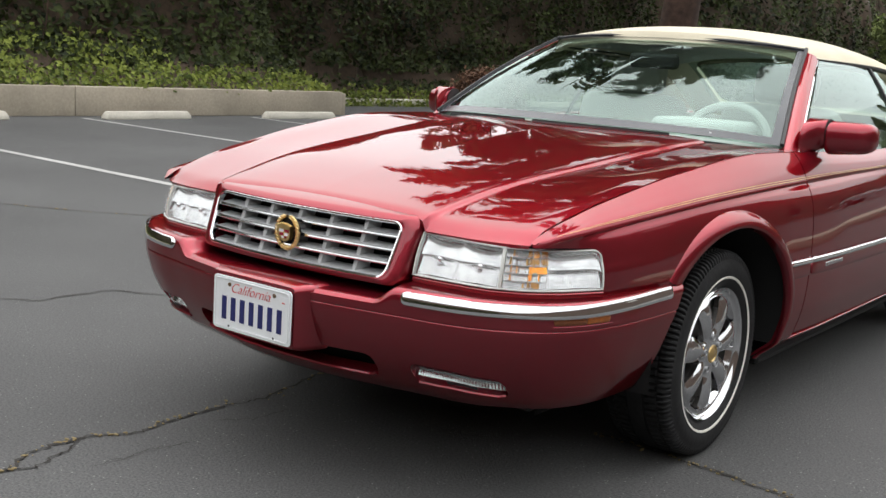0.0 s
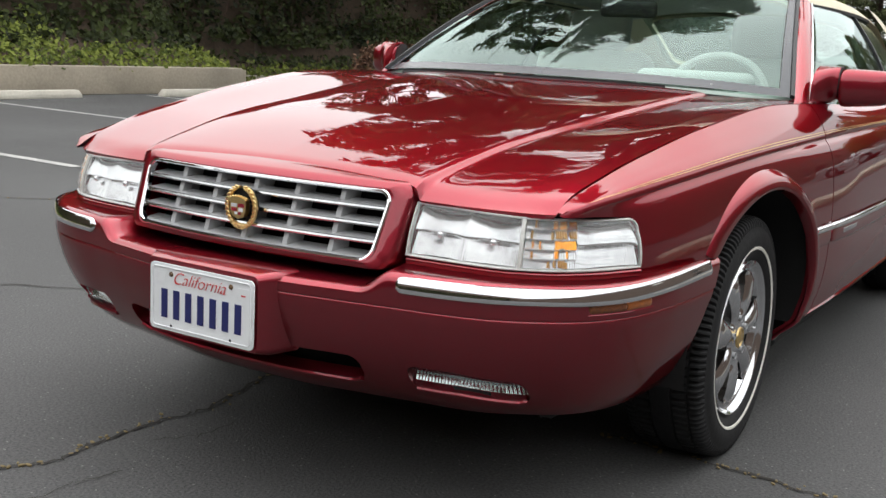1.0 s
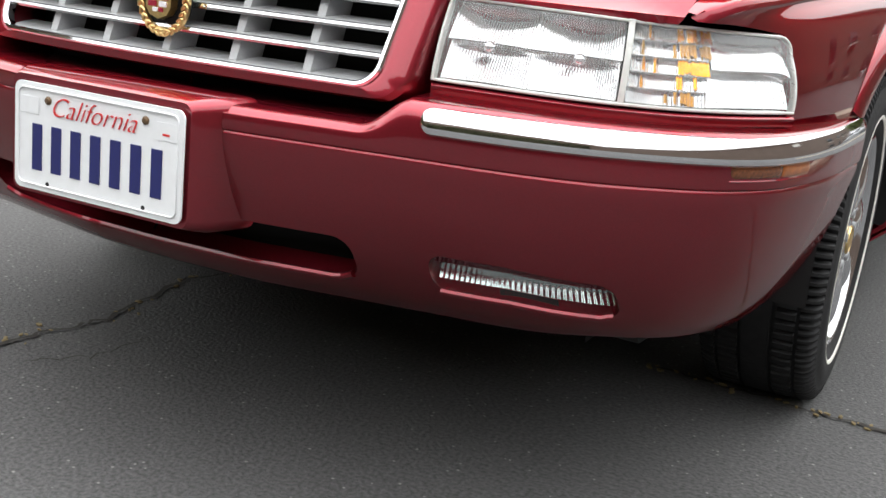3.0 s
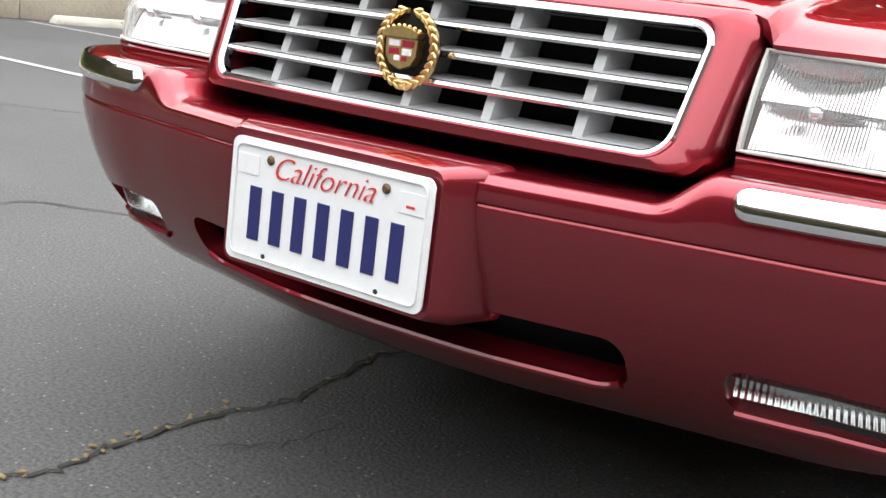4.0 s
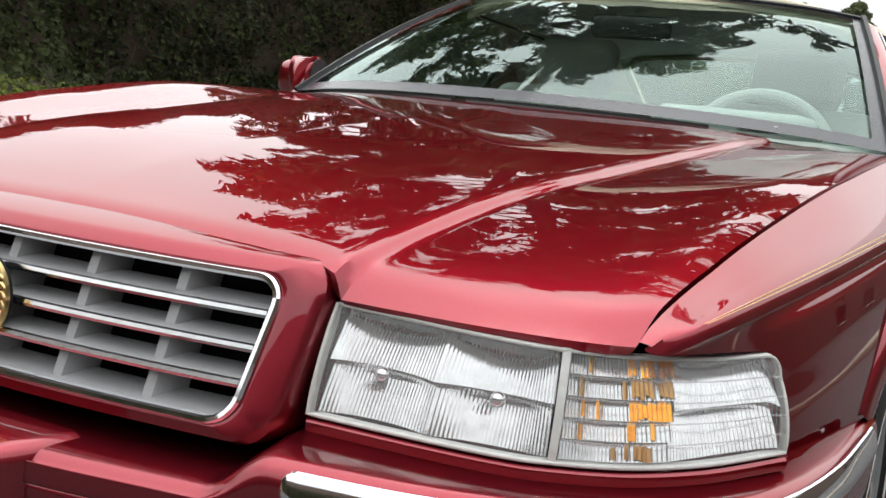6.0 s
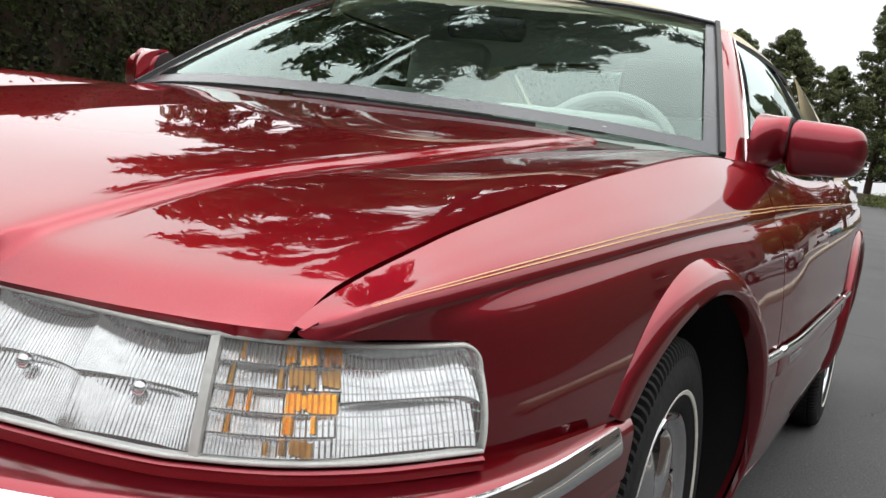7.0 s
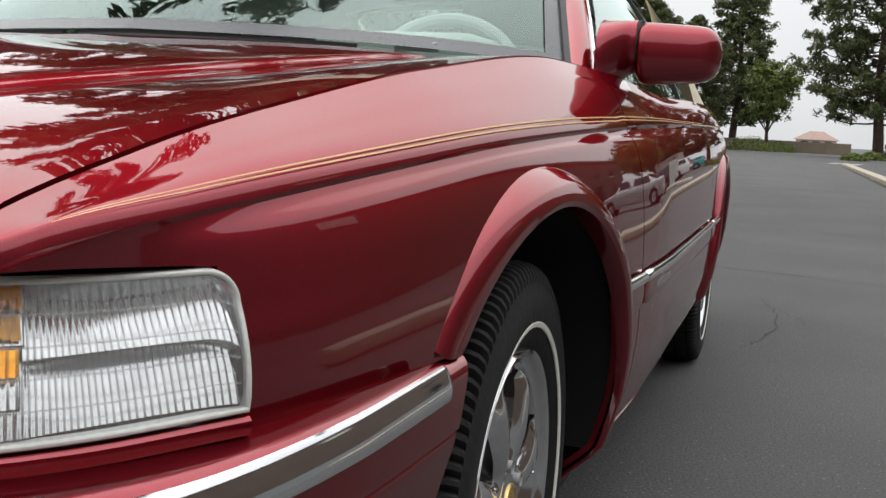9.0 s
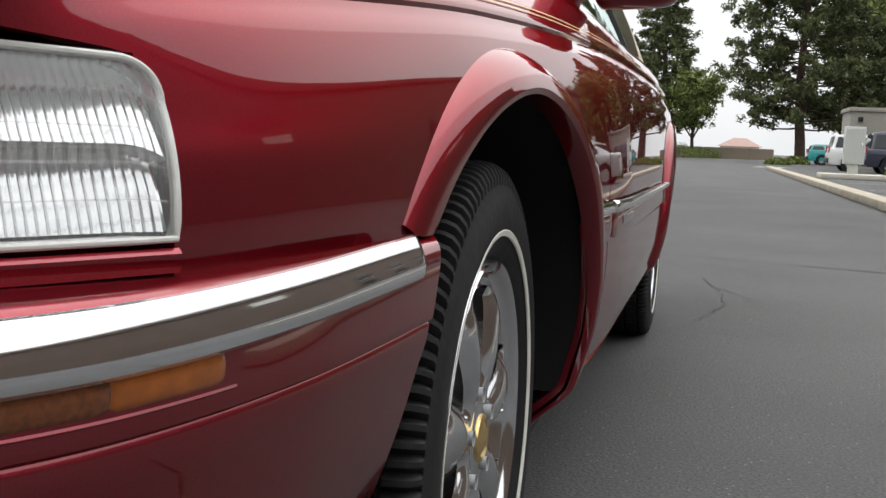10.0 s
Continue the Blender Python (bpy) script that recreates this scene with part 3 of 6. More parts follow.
# rolled lips below the openings of the bumper
def lip_line(x0, x1, z_of, radius):
    return tube([on_bumper(abs(x), z_of(abs(x))) * 1.0 if x >= 0 else on_bumper(-x, z_of(-x)) @ Matrix.Diagonal((-1, 1, 1)) for x in [x0 + (x1 - x0) * k / 40 for k in range(41)]], radius, 8)


part("vent_lip", lip_line(-0.335, 0.335, lambda x: 0.3265 + 0.010 * step(0.31, 0.335, x), 0.0055), PAINT, bumper)
both("fog_lip", lip_line(0.458, 0.672, lambda x: 0.334 - 0.10 * max(0, x - 0.55) + 0.006 * step(0.655, 0.672, x), 0.0055), PAINT, bumper)

# plate bracket and plate
fr = rounded(0.326, 0.172, 0.014, 4)
bk = rounded(0.39, 0.19, 0.02, 4)
rings = [[(x * 1.0, 0.1, z * 0.97 + 0.468) for x, z in bk], [(x * 0.93, 0.03, z * 0.965 + 0.470) for x, z in bk], [(x * 1.015, 0.006, z * 1.0 + 0.470) for x, z in fr], [(x * 0.985, 0.000, z * 0.975 + 0.470) for x, z in fr], [(x * 0.5, 0.000, z * 0.5 + 0.470) for x, z in fr]]
plate_bracket = ringed(rings, PAINT, "plate_bracket", bumper)

plate = part("license_plate", prism(rounded(0.305, 0.152, 0.012), 0.003, 0.0), PLATE_WHITE, car, "white enamelled plate with a red state name")
plate.matrix_local = pose(0.004, -0.008, 0.469)
rim_loop = [(x, -0.0012, z) for x, z in rounded(0.288, 0.136, 0.01)]
part("plate_rim", sweep(rim_loop, [(-0.0012, -0.001), (0.0012, -0.001), (0.0008, 0.0012), (-0.0008, 0.0012)], closed=True, up=Vector((0, -1, 0))), PLATE_WHITE, plate, "pressed rim")
for k in range(7):
    bm = box(bmesh.new(), (0.019, 0.0016, 0.066), pose(-0.108 + 0.0362 * k, -0.0008, -0.014), 0.0006, 1)
    part("plate_bar", bm, PLATE_BLUE, plate, "dark blue bar" if not k else "")
for x, z in ((-0.088, 0.054), (0.088, 0.054)):
    part("screw", revolve([(-0.004, 0.0), (-0.004, 0.0035), (-0.001, 0.006), (0, 0.006)], 14, "Y"), RUST, plate, "rusty screw").location = (x, 0, z)
for x in (-0.088, 0.088):
    part("screw_hole", revolve([(-0.0008, 0.0), (-0.0008, 0.0032), (0, 0.0032)], 12, "Y"), BLACK, plate).location = (x, 0, -0.064)
for x in (-0.124, 0.126):
    part("sticker", box(bmesh.new(), (0.036, 0.0008, 0.024), pose(x, -0.0006, 0.044), 0.0002, 1), PLATE_WHITE, plate, "pale registration sticker")
part("sticker_bar", box(bmesh.new(), (0.012, 0.0008, 0.003), pose(0.124, -0.0012, 0.040), 0.0002, 1), PLATE_RED, plate)
txt = bpy.data.curves.new("state_name", "FONT")
txt.body, txt.size, txt.align_x, txt.shear, txt.extrude = "California", 0.040, "CENTER", 0.42, 0.0006
txt.offset = -0.0007
tob = new("state_name", txt)
dg = bpy.context.evaluated_depsgraph_get()
tm = bpy.data.meshes.new_from_object(tob.evaluated_get(dg))
bpy.data.objects.remove(tob)
tm.materials.clear()
tm.materials.append(PLATE_RED)
state = new("state_name", tm)
state.parent, state.matrix_local = plate, pose(-0.006, -0.0012, 0.034, 90, 0, 0)
tagged(state, "red lettering of the state's name")


# ---- grille ----
frame_loop = [Vector((x, face_y(x, z) - 0.003, z)) for x, z in lerp_loop(inner, outer, -0.04)]
grille = part("grille", sweep(frame_loop, [(-0.0045, -0.012), (0.0045, -0.012), (0.0045, 0.001), (0.0022, 0.0045), (-0.0022, 0.0045), (-0.0045, 0.001)], closed=True, up=Vector((0, -1, 0.3)).normalized()), CHROME, car, "silver grille with chrome frame")
G0, G1 = 0.600, 0.738
for k in (1, 2, 3):
    z = G0 + (G1 - G0) * k / 4
    half = 0.338 + 0.013 * k / 4
    path = [Vector((half * (2 * i / 40 - 1), face_y(half * (2 * i / 40 - 1), z) + 0.003, z)) for i in range(41)]
    blade = part("blade", sweep(path, [(0.0, -0.0045), (0.0, 0.0045), (-0.042, 0.0105), (-0.042, -0.0045)], up=Vector((0, 0, 1))), SILVER, grille)
    part("blade_edge", sweep([p + Vector((0, -0.002, 0)) for p in path], [(-0.002, -0.0046), (0.0020, -0.0038), (0.003, -0.0005), (0.0015, 0.0035), (-0.002, 0.0048)], up=Vector((0, 0, 1))), REFLECTOR, blade, "chrome edge")
for k in range(-2, 3):
    x = 0.1175 * k
    bm = bmesh.new()
    n = 10
    v = []
    for i in range(n + 1):
        z = G0 - 0.004 + (G1 - G0 + 0.008) * i / n
        y = face_y(x, z)
        v.append([bm.verts.new(p) for p in ((x - 0.0065, y + 0.013, z), (x + 0.0065, y + 0.013, z), (x + 0.018, y + 0.055, z), (x - 0.018, y + 0.055, z))])
    for a, b in zip(v, v[1:]):
        for j in range(4):
            bm.faces.new((a[j], a[(j + 1) % 4], b[(j + 1) % 4], b[j]))
    part("fin", outward(bm), SILVER, grille)
for zz, flip in ((G0 - 0.002, 1), (G1 + 0.002, -1)):
    path = [Vector((0.34 * (2 * i / 30 - 1), face_y(0.34 * (2 * i / 30 - 1), zz) + 0.006, zz)) for i in range(31)]
    part("ledge", sweep(path, [(0.0, -0.002), (0.0, 0.002), (-0.045, 0.008 * flip + 0.002), (-0.045, 0.008 * flip - 0.002)], up=Vector((0, 0, 1))), SILVER, grille)
# a near-black sheet stands for the shade behind the blades
part("grille_backing", outward(grid(lambda a, b: (0.37 * (2 * a - 1), face_y(0.37 * (2 * a - 1), 0.67) + 0.075, 0.575 + 0.19 * b), 16, 2), (0, -1, 0)), SHADE_LINER_BLACK, grille, "near-black sheet standing for the shade behind the grille")

# emblem: a laurel ring round a small shield
EY, EZ = 0.112, 0.672
emblem = part("emblem", sweep([Vector((0.0405 * math.sin(a), EY + 0.012, EZ + 0.045 * math.cos(a))) for a in [radians(9 + 342 * k / 40) for k in range(41)]], [(-0.003, -0.003), (0.003, -0.003), (0.003, 0.003), (-0.003, 0.003)], up=Vector((0, -1, 0))), GOLD, car, "gold laurel ring round a coloured shield")
leaf = bmesh.new()
bmesh.ops.create_icosphere(leaf, subdivisions=2, radius=1)
for v in leaf.verts:
    v.co = Vector((v.co.x * 0.0027, v.co.y * 0.0026, v.co.z * 0.0072))
leaf_mesh = finish(leaf, "leaf", GOLD)
for s in (1, -1):
    for k in range(13):
        a = radians(180 - 172 * k / 12.6)
        for t in (1, -1):
            share("leaf", leaf_mesh, emblem, pose(s * 0.041 * math.sin(a) * (1 + 0.07 * t), EY + 0.006, EZ + 0.0455 * math.cos(a) * (1 + 0.05 * t), 0, -s * (math.degrees(a) - 90) * -1 + (t * 26) * s * -1 + 0, 0))
shield = [(-0.021, 0.010), (-0.020, -0.010), (-0.014, -0.021), (0.0, -0.027), (0.014, -0.021), (0.020, -0.010), (0.021, 0.010)]
shield_ob = part("shield", prism([(1.14 * x, z + EZ) for x, z in shield], EY + 0.010, EY - 0.004, 0.0), GOLD, emblem)
part("crown", prism([(-0.024, 0.011 + EZ), (0.024, 0.011 + EZ), (0.027, 0.018 + EZ), (0.014, 0.0225 + EZ), (0.0, 0.0245 + EZ), (-0.014, 0.0225 + EZ), (-0.027, 0.018 + EZ)], EY + 0.006, EY - 0.008), GOLD, emblem)
part("emblem_backing", prism([(0.040 * math.cos(2 * math.pi * k / 32), EZ + 0.045 * math.sin(2 * math.pi * k / 32)) for k in range(32)], EY + 0.022, EY + 0.014), SHADE_LINER_BLACK, emblem, "dark oval behind the shield")
pearl = bmesh.new()
bmesh.ops.create_icosphere(pearl, subdivisions=2, radius=0.0028)
pearl_mesh = finish(pearl, "pearl", GOLD)
for k in range(7):
    share("pearl", pearl_mesh, emblem, pose(-0.0237 + 0.0079 * k, EY - 0.002, EZ + 0.0205 + 0.0050 * math.cos((k - 3) * 0.5)))
for k, (x, z, w, h, m) in enumerate(((-0.009, 0.004, 0.015, 0.008, PLATE_WHITE), (0.009, 0.004, 0.015, 0.008, ENAMEL_RED), (-0.009, -0.006, 0.013, 0.008, ENAMEL_RED), (0.008, -0.006, 0.012, 0.008, PLATE_WHITE), (-0.004, -0.014, 0.008, 0.006, PLATE_WHITE), (0.005, -0.014, 0.007, 0.006, ENAMEL_RED))):
    part("enamel_field", box(bmesh.new(), (1.14 * w, 0.002, h), pose(1.14 * x, EY - 0.0045, EZ + z), 0.0005, 1), m, shield_ob)

# ---- headlights ----
lamp_plan = Curve((0, 0.3, 0.52, 0.62, 0.75, 0.87, 1.0), (0.405, 0.530, 0.620, 0.652, 0.705, 0.761, 0.817), (0.202, 0.209, 0.222, 0.236, 0.270, 0.337, 0.451))


def lamp(a, b, depth=0.0):
    x, y = lamp_plan(a)
    xa, ya = lamp_plan(max(a - 0.01, 0))
    xb, yb = lamp_plan(min(a + 0.01, 1))
    n = Vector((yb - ya, -(xb - xa), 0)).normalized()
    z0, z1 = 0.6135 + 0.0015 * a, 0.722 - 0.008 * a
    k = max(0.0, min(1.0, (a - 0.966) / 0.034))
    z1 -= 0.028 * (1 - math.sqrt(1 - 0.98 * k * k))
    z = z0 + (z1 - z0) * b
    bulge = 0.006 * (1 - (2 * b - 1) ** 2)
    y += (0.34 - 0.16 * a) * (z - 0.667)
    x -= 0.018 * a * a * (b - 0.5)
    return Vector((x, y, z)) + n * (bulge - depth)


def lamp_bowl(a0, a1, tiers, name, material, parent, s, b0=0.02, b1=0.98, waves=0, amp=0.0012, hollow=0.0, deep=0.013):
    """A mirror behind the lens in stacked tiers, each leaning back; hollow draws in its middle, waves flutes it."""
    def f(a, b):
        k = b * tiers
        k = k - math.floor(min(k, tiers - 1e-6))
        saw = k / 0.92 if k < 0.92 else (1 - k) / 0.08
        c = 1 - abs(2 * a - 1) ** 2.2
        return lamp(a0 + (a1 - a0) * a, b0 + (b1 - b0) * b, 0.006 + deep * saw * (0.75 + 0.25 * c) + hollow * c + (amp * math.cos(2 * math.pi * waves * a) if waves else 0))
    bm = outward(grid(f, waves * 6 if waves else 20, 14 * tiers), (0, -1, 0))
    return part(name, mirrored(bm) if s < 0 else bm, material, parent)


for s in (1, -1):
    flip = (lambda bm: mirrored(bm)) if s < 0 else (lambda bm: bm)
    loop_pts = [lamp(t / 40, 0.0) for t in range(41)] + [lamp(1.0, t / 8) for t in range(1, 8)] + [lamp(1 - (t / 80) ** 1.7, 1.0) for t in range(81)] + [lamp(0.0, 1 - t / 8) for t in range(1, 8)]
    bezel = sweep(loop_pts, [(-0.0020, -0.010), (0.0020, -0.010), (0.0020, 0.0012), (0.0008, 0.0022), (-0.0008, 0.0022), (-0.0020, 0.0012)], closed=True, up=lambda p: Vector((0.5 * step(0.6, 0.8, p.x) + 0.35 * step(0.7, 0.82, p.x), -1, 0)).normalized())
    head = part("headlight", flip(bezel), LAMP_GREY, car, "clear rectangular headlight with an amber turn lamp")
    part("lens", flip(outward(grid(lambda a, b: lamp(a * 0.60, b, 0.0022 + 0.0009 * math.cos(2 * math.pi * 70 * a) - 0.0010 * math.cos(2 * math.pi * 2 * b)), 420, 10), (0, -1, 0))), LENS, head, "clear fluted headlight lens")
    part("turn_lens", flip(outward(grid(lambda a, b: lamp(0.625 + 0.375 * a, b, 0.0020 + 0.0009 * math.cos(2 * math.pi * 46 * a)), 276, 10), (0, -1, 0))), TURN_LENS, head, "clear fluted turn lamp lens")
    part("divider", flip(sweep([lamp(0.613, k / 8, 0.002) for k in range(9)], [(-0.004, -0.006), (0.004, -0.006), (0.004, 0.003), (-0.004, 0.003)], up=Vector((0.3, -1, 0)).normalized())), LAMP_GREY, head)
    lamp_bowl(0.02, 0.30, 2, "low_beam_reflector", REFLECTOR, head, s, waves=30, amp=0.0005, hollow=0.014, deep=0.018)
    lamp_bowl(0.30, 0.60, 2, "high_beam_reflector", REFLECTOR, head, s, waves=30, amp=0.0005, hollow=0.012, deep=0.018)
    lamp_bowl(0.625, 0.825, 5, "turn_reflector", RIBBED, head, s, waves=28, amp=0.0008, deep=0.009)
    lamp_bowl(0.825, 0.998, 2, "corner_reflector", RIBBED, head, s, waves=30, amp=0.0008, hollow=0.008, deep=0.020)
    # fixed flecks of amber and brown imitate the amber bulb's reflection
    flecks = random.Random(6)
    for b0, b1, thick, material in ((0.80, 0.97, 0.62, AMBER), (0.605, 0.78, 0.62, BROWN_AMBER), (0.41, 0.585, 0.72, AMBER), (0.22, 0.39, 0.34, AMBER), (0.03, 0.19, 0.5, BROWN_AMBER)):
        bm = bmesh.new()
        for k in range(24):
            a0 = 0.638 + 0.0077 * k
            if flecks.random() < thick * (0.12 + 1.25 * step(0.715, 0.775, a0)) * (1.6 if k < 4 else 1.0):
                low, high = b0 + 0.25 * (b1 - b0) * flecks.random() ** 3, b1 - 0.25 * (b1 - b0) * flecks.random() ** 3
                join(bm, grid(lambda a, b: lamp(a0 + 0.0078 * a, low + (high - low) * b, 0.0042 + 0.005 * b + 0.0010 * math.cos(2 * math.pi * a)), 6, 4))
        band = part("amber_reflector", flip(outward(bm, (0, -1, 0))), material, head)
        tagged(band, "amber flecks painted for the bulb's reflection" if material is AMBER else "dull brown flecks painted for the bulb's reflection", kind="stuff")
    for a, b in ((0.16, 0.45), (0.45, 0.45)):
        c = lamp(a, b, 0.012)
        bm = bmesh.new()
        bmesh.ops.create_icosphere(bm, subdivisions=2, radius=0.008, matrix=Matrix.Translation(c))
        part("bulb", flip(bm), CHROME, head)
    for b in (0.21, 0.405, 0.595, 0.785):
        part("lens_rib", flip(sweep([lamp(0.63 + 0.36 * k / 40, b, -0.003) for k in range(41)], [(-0.0006, -0.0012), (0.0006, -0.0012), (0.0006, 0.0008), (-0.0006, 0.0008)], up=Vector((0.5, -1, 0)).normalized())), LENS, head)
    for a, b in ((0.40, 0.80), (0.12, 0.08)):
        bm = bmesh.new()
        bmesh.ops.create_icosphere(bm, subdivisions=2, radius=0.004, matrix=Matrix.Translation(lamp(a, b, -0.001)))
        part("aiming_nub", flip(bm), CLEAR, head)
    low = sweep([lamp(t / 40, 0.0) + Vector((0, 0.002, -0.011)) for t in range(42)][:41], [(-0.03, -0.008), (0.002, -0.008), (0.004, -0.004), (0.004, 0.003), (0.001, 0.006), (-0.03, 0.006)], up=Vector((0, 0, 1)))
    part("headlight_filler", flip(low), PAINT, car, "painted strip below the headlight")


# ---- wheel arches, wheels ----
def side_x(y, z):
    lo, hi = 0.2, 1.0
    for _ in range(24):
        m = (lo + hi) / 2
        if side(y, m)[2] > z:
            lo = m
        else:
            hi = m
    return side(y, lo)[0]


def flare(cy, a0, a1, proud=1.0):
    prof = ((0.391, -0.018), (0.391, 0.002), (0.394, 0.011), (0.401, 0.016), (0.415, 0.017), (0.429, 0.013), (0.440, 0.005), (0.446, -0.004))

    def f(a, b):
        i = b * (len(prof) - 1)
        k = min(int(i), len(prof) - 2)
        r = prof[k][0] + (prof[k + 1][0] - prof[k][0]) * (i - k)
        o = prof[k][1] + (prof[k + 1][1] - prof[k][1]) * (i - k)
        th = radians(a0 + (a1 - a0) * a)
        y, z = cy + r * math.cos(th) * 1.03, AXLE_Z + r * math.sin(th)
        z = max(z, 0.594) if th > 1.9 and cy < 2 else max(z, 0.23)
        low = (0.35 + 0.65 * step(-10, 55, math.degrees(th))) * (1 - 0.6 * step(95, 140, math.degrees(th)) * (cy < 2))
        blend = 0.013 * (1 - b**3) * (1 - 0.8 * step(95, 140, math.degrees(th))) if cy < 2 else 0.0
        return (side_x(y, max(z, 0.24)) + blend + o * proud * low, y, z)

    return outward(grid(f, 64, 7), (1, 0, 0.3))


both("wheel_arch_flare", flare(AXLE_Y, 143, -15), PAINT, car)
both("wheel_arch_flare", flare(REAR_Y, 195, -15, 1.15), PAINT, car)


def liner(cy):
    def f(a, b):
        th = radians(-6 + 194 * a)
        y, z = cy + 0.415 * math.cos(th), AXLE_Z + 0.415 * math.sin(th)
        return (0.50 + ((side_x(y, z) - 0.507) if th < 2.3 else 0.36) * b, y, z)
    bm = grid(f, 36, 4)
    # added near-black inner sheets close the view through the arch
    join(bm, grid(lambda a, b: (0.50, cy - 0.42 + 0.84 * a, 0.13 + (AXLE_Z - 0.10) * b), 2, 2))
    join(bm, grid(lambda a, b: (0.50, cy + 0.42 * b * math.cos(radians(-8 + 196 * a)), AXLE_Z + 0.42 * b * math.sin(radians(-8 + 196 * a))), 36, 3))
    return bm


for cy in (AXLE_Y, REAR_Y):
    both("wheel_arch_liner", liner(cy), SHADE_LINER_BLACK, car, "black wheel arch liner")


def tyre_mesh():
    prof = [(0.080, 0.205, 0), (0.093, 0.212, 0), (0.106, 0.232, 0), (0.1125, 0.255, 0), (0.1135, 0.270, 0), (0.111, 0.288, 0), (0.106, 0.298, 0), (0.1062, 0.300, 3), (0.1058, 0.309, 1), (0.100, 0.3195, 1), (0.091, 0.3248, 1), (0.077, 0.3270, 1), (0.074, 0.3262, 1), (0.073, 0.319, 0), (0.067, 0.319, 0), (0.066, 0.3265, 2),
            (0.050, 0.3272, 2), (0.032, 0.3275, 2), (0.031, 0.3205, 0), (0.025, 0.3205, 0), (0.024, 0.3278, 0)]
    prof = prof + [(-x, r, k) for x, r, k in reversed(prof)]
    n = 360
    bm = bmesh.new()
    rings = []
    for i in range(n):
        a = 2 * math.pi * i / n
        c, s = math.cos(a), math.sin(a)
        ring_ = []
        for x, r, k in prof:
            if (k == 1 and i % 3 == 0) or (k == 2 and (i + 1) % 4 == 0):
                r -= 0.011
                x *= 0.975
            ring_.append(bm.verts.new((x, r * c, r * s)))
        rings.append(ring_)
    for i in range(n):
        for j in range(len(prof) - 1):
            bm.faces.new((rings[i][j], rings[i][j + 1], rings[(i + 1) % n][j + 1], rings[(i + 1) % n][j]))
    return outward(bm)


SP = 7
half_angle = math.pi / SP


def wheel_face(a, r):
    d = (a + half_angle) % (2 * half_angle) - half_angle
    wspoke = 0.025 + 0.15 * max(0, r - 0.06)
    k = min(abs(r * d) / wspoke, 1)
    fade = step(0.05, 0.075, r) * (1 - step(0.165, 0.185, r))
    x = Curve((0.0, 0.03, 0.045, 0.07, 0.11, 0.15, 0.178, 0.188, 0.196, 0.206, 0.212, 0.2135), (-0.004, -0.004, -0.006, -0.002, 0.002, 0.000, -0.008, -0.016, -0.014, 0.0, 0.003, -0.004))(r) - 0.013 * k * k * fade
    return (x, r * math.cos(a), r * math.sin(a))


def wheel_window(p):
    r = math.hypot(p[1], p[2])
    a = math.atan2(p[2], p[1])
    d = (a + 2 * half_angle) % (2 * half_angle) - half_angle
    wspoke = 0.0255 + 0.15 * max(0, r - 0.06)
    across = (r * half_angle - wspoke) - r * abs(d)
    v = [across, r - 0.072, 0.181 - r]
    k = 60.0
    return -math.log(sum(math.exp(-k * 6 * q) for q in v)) / (k * 6)


tyre = finish(tyre_mesh(), "tyre", RUBBER, 40)
stripe_ring = finish(revolve([(0.1092, 0.2395), (0.1112, 0.2402), (0.1128, 0.2462), (0.1120, 0.2475)], 96), "whitewall", WHITEWALL)
wheel_mesh = finish(trimmed(wheel_face, 0, 2 * math.pi, 350, 0.028, 0.2135, 44, wheel_window, 0.022), "rim", WHEEL_METAL, 40)
barrel = finish(revolve([(-0.012, 0.2125), (-0.03, 0.205), (-0.05, 0.198), (-0.14, 0.19), (-0.14, 0.10)], 64), "barrel", SILVER)
disc = finish(revolve([(-0.055, 0.05), (-0.055, 0.14), (-0.075, 0.145), (-0.075, 0.19)], 48), "brake_disc", mat("brake_iron", (0.18, 0.17, 0.16), rough=0.45, metal=0.8, grain=0.2, scale=80))
backplate = finish(revolve([(-0.10, 0.0), (-0.10, 0.2)], 32), "backing_plate", SHADE_LINER_BLACK)
cap = finish(revolve([(-0.004, 0.030), (0.004, 0.028), (0.006, 0.024), (0.003, 0.020), (0.006, 0.014), (0.0075, 0.0)], 28), "centre_cap", GOLD)
nut = finish(revolve([(-0.004, 0.0), (-0.004, 0.006), (-0.012, 0.007)], 6), "wheel_nut", CHROME)
nut_hole = finish(revolve([(-0.0005, 0.0095), (-0.001, 0.0085), (-0.012, 0.0085)], 16), "nut_recess", SILVER)
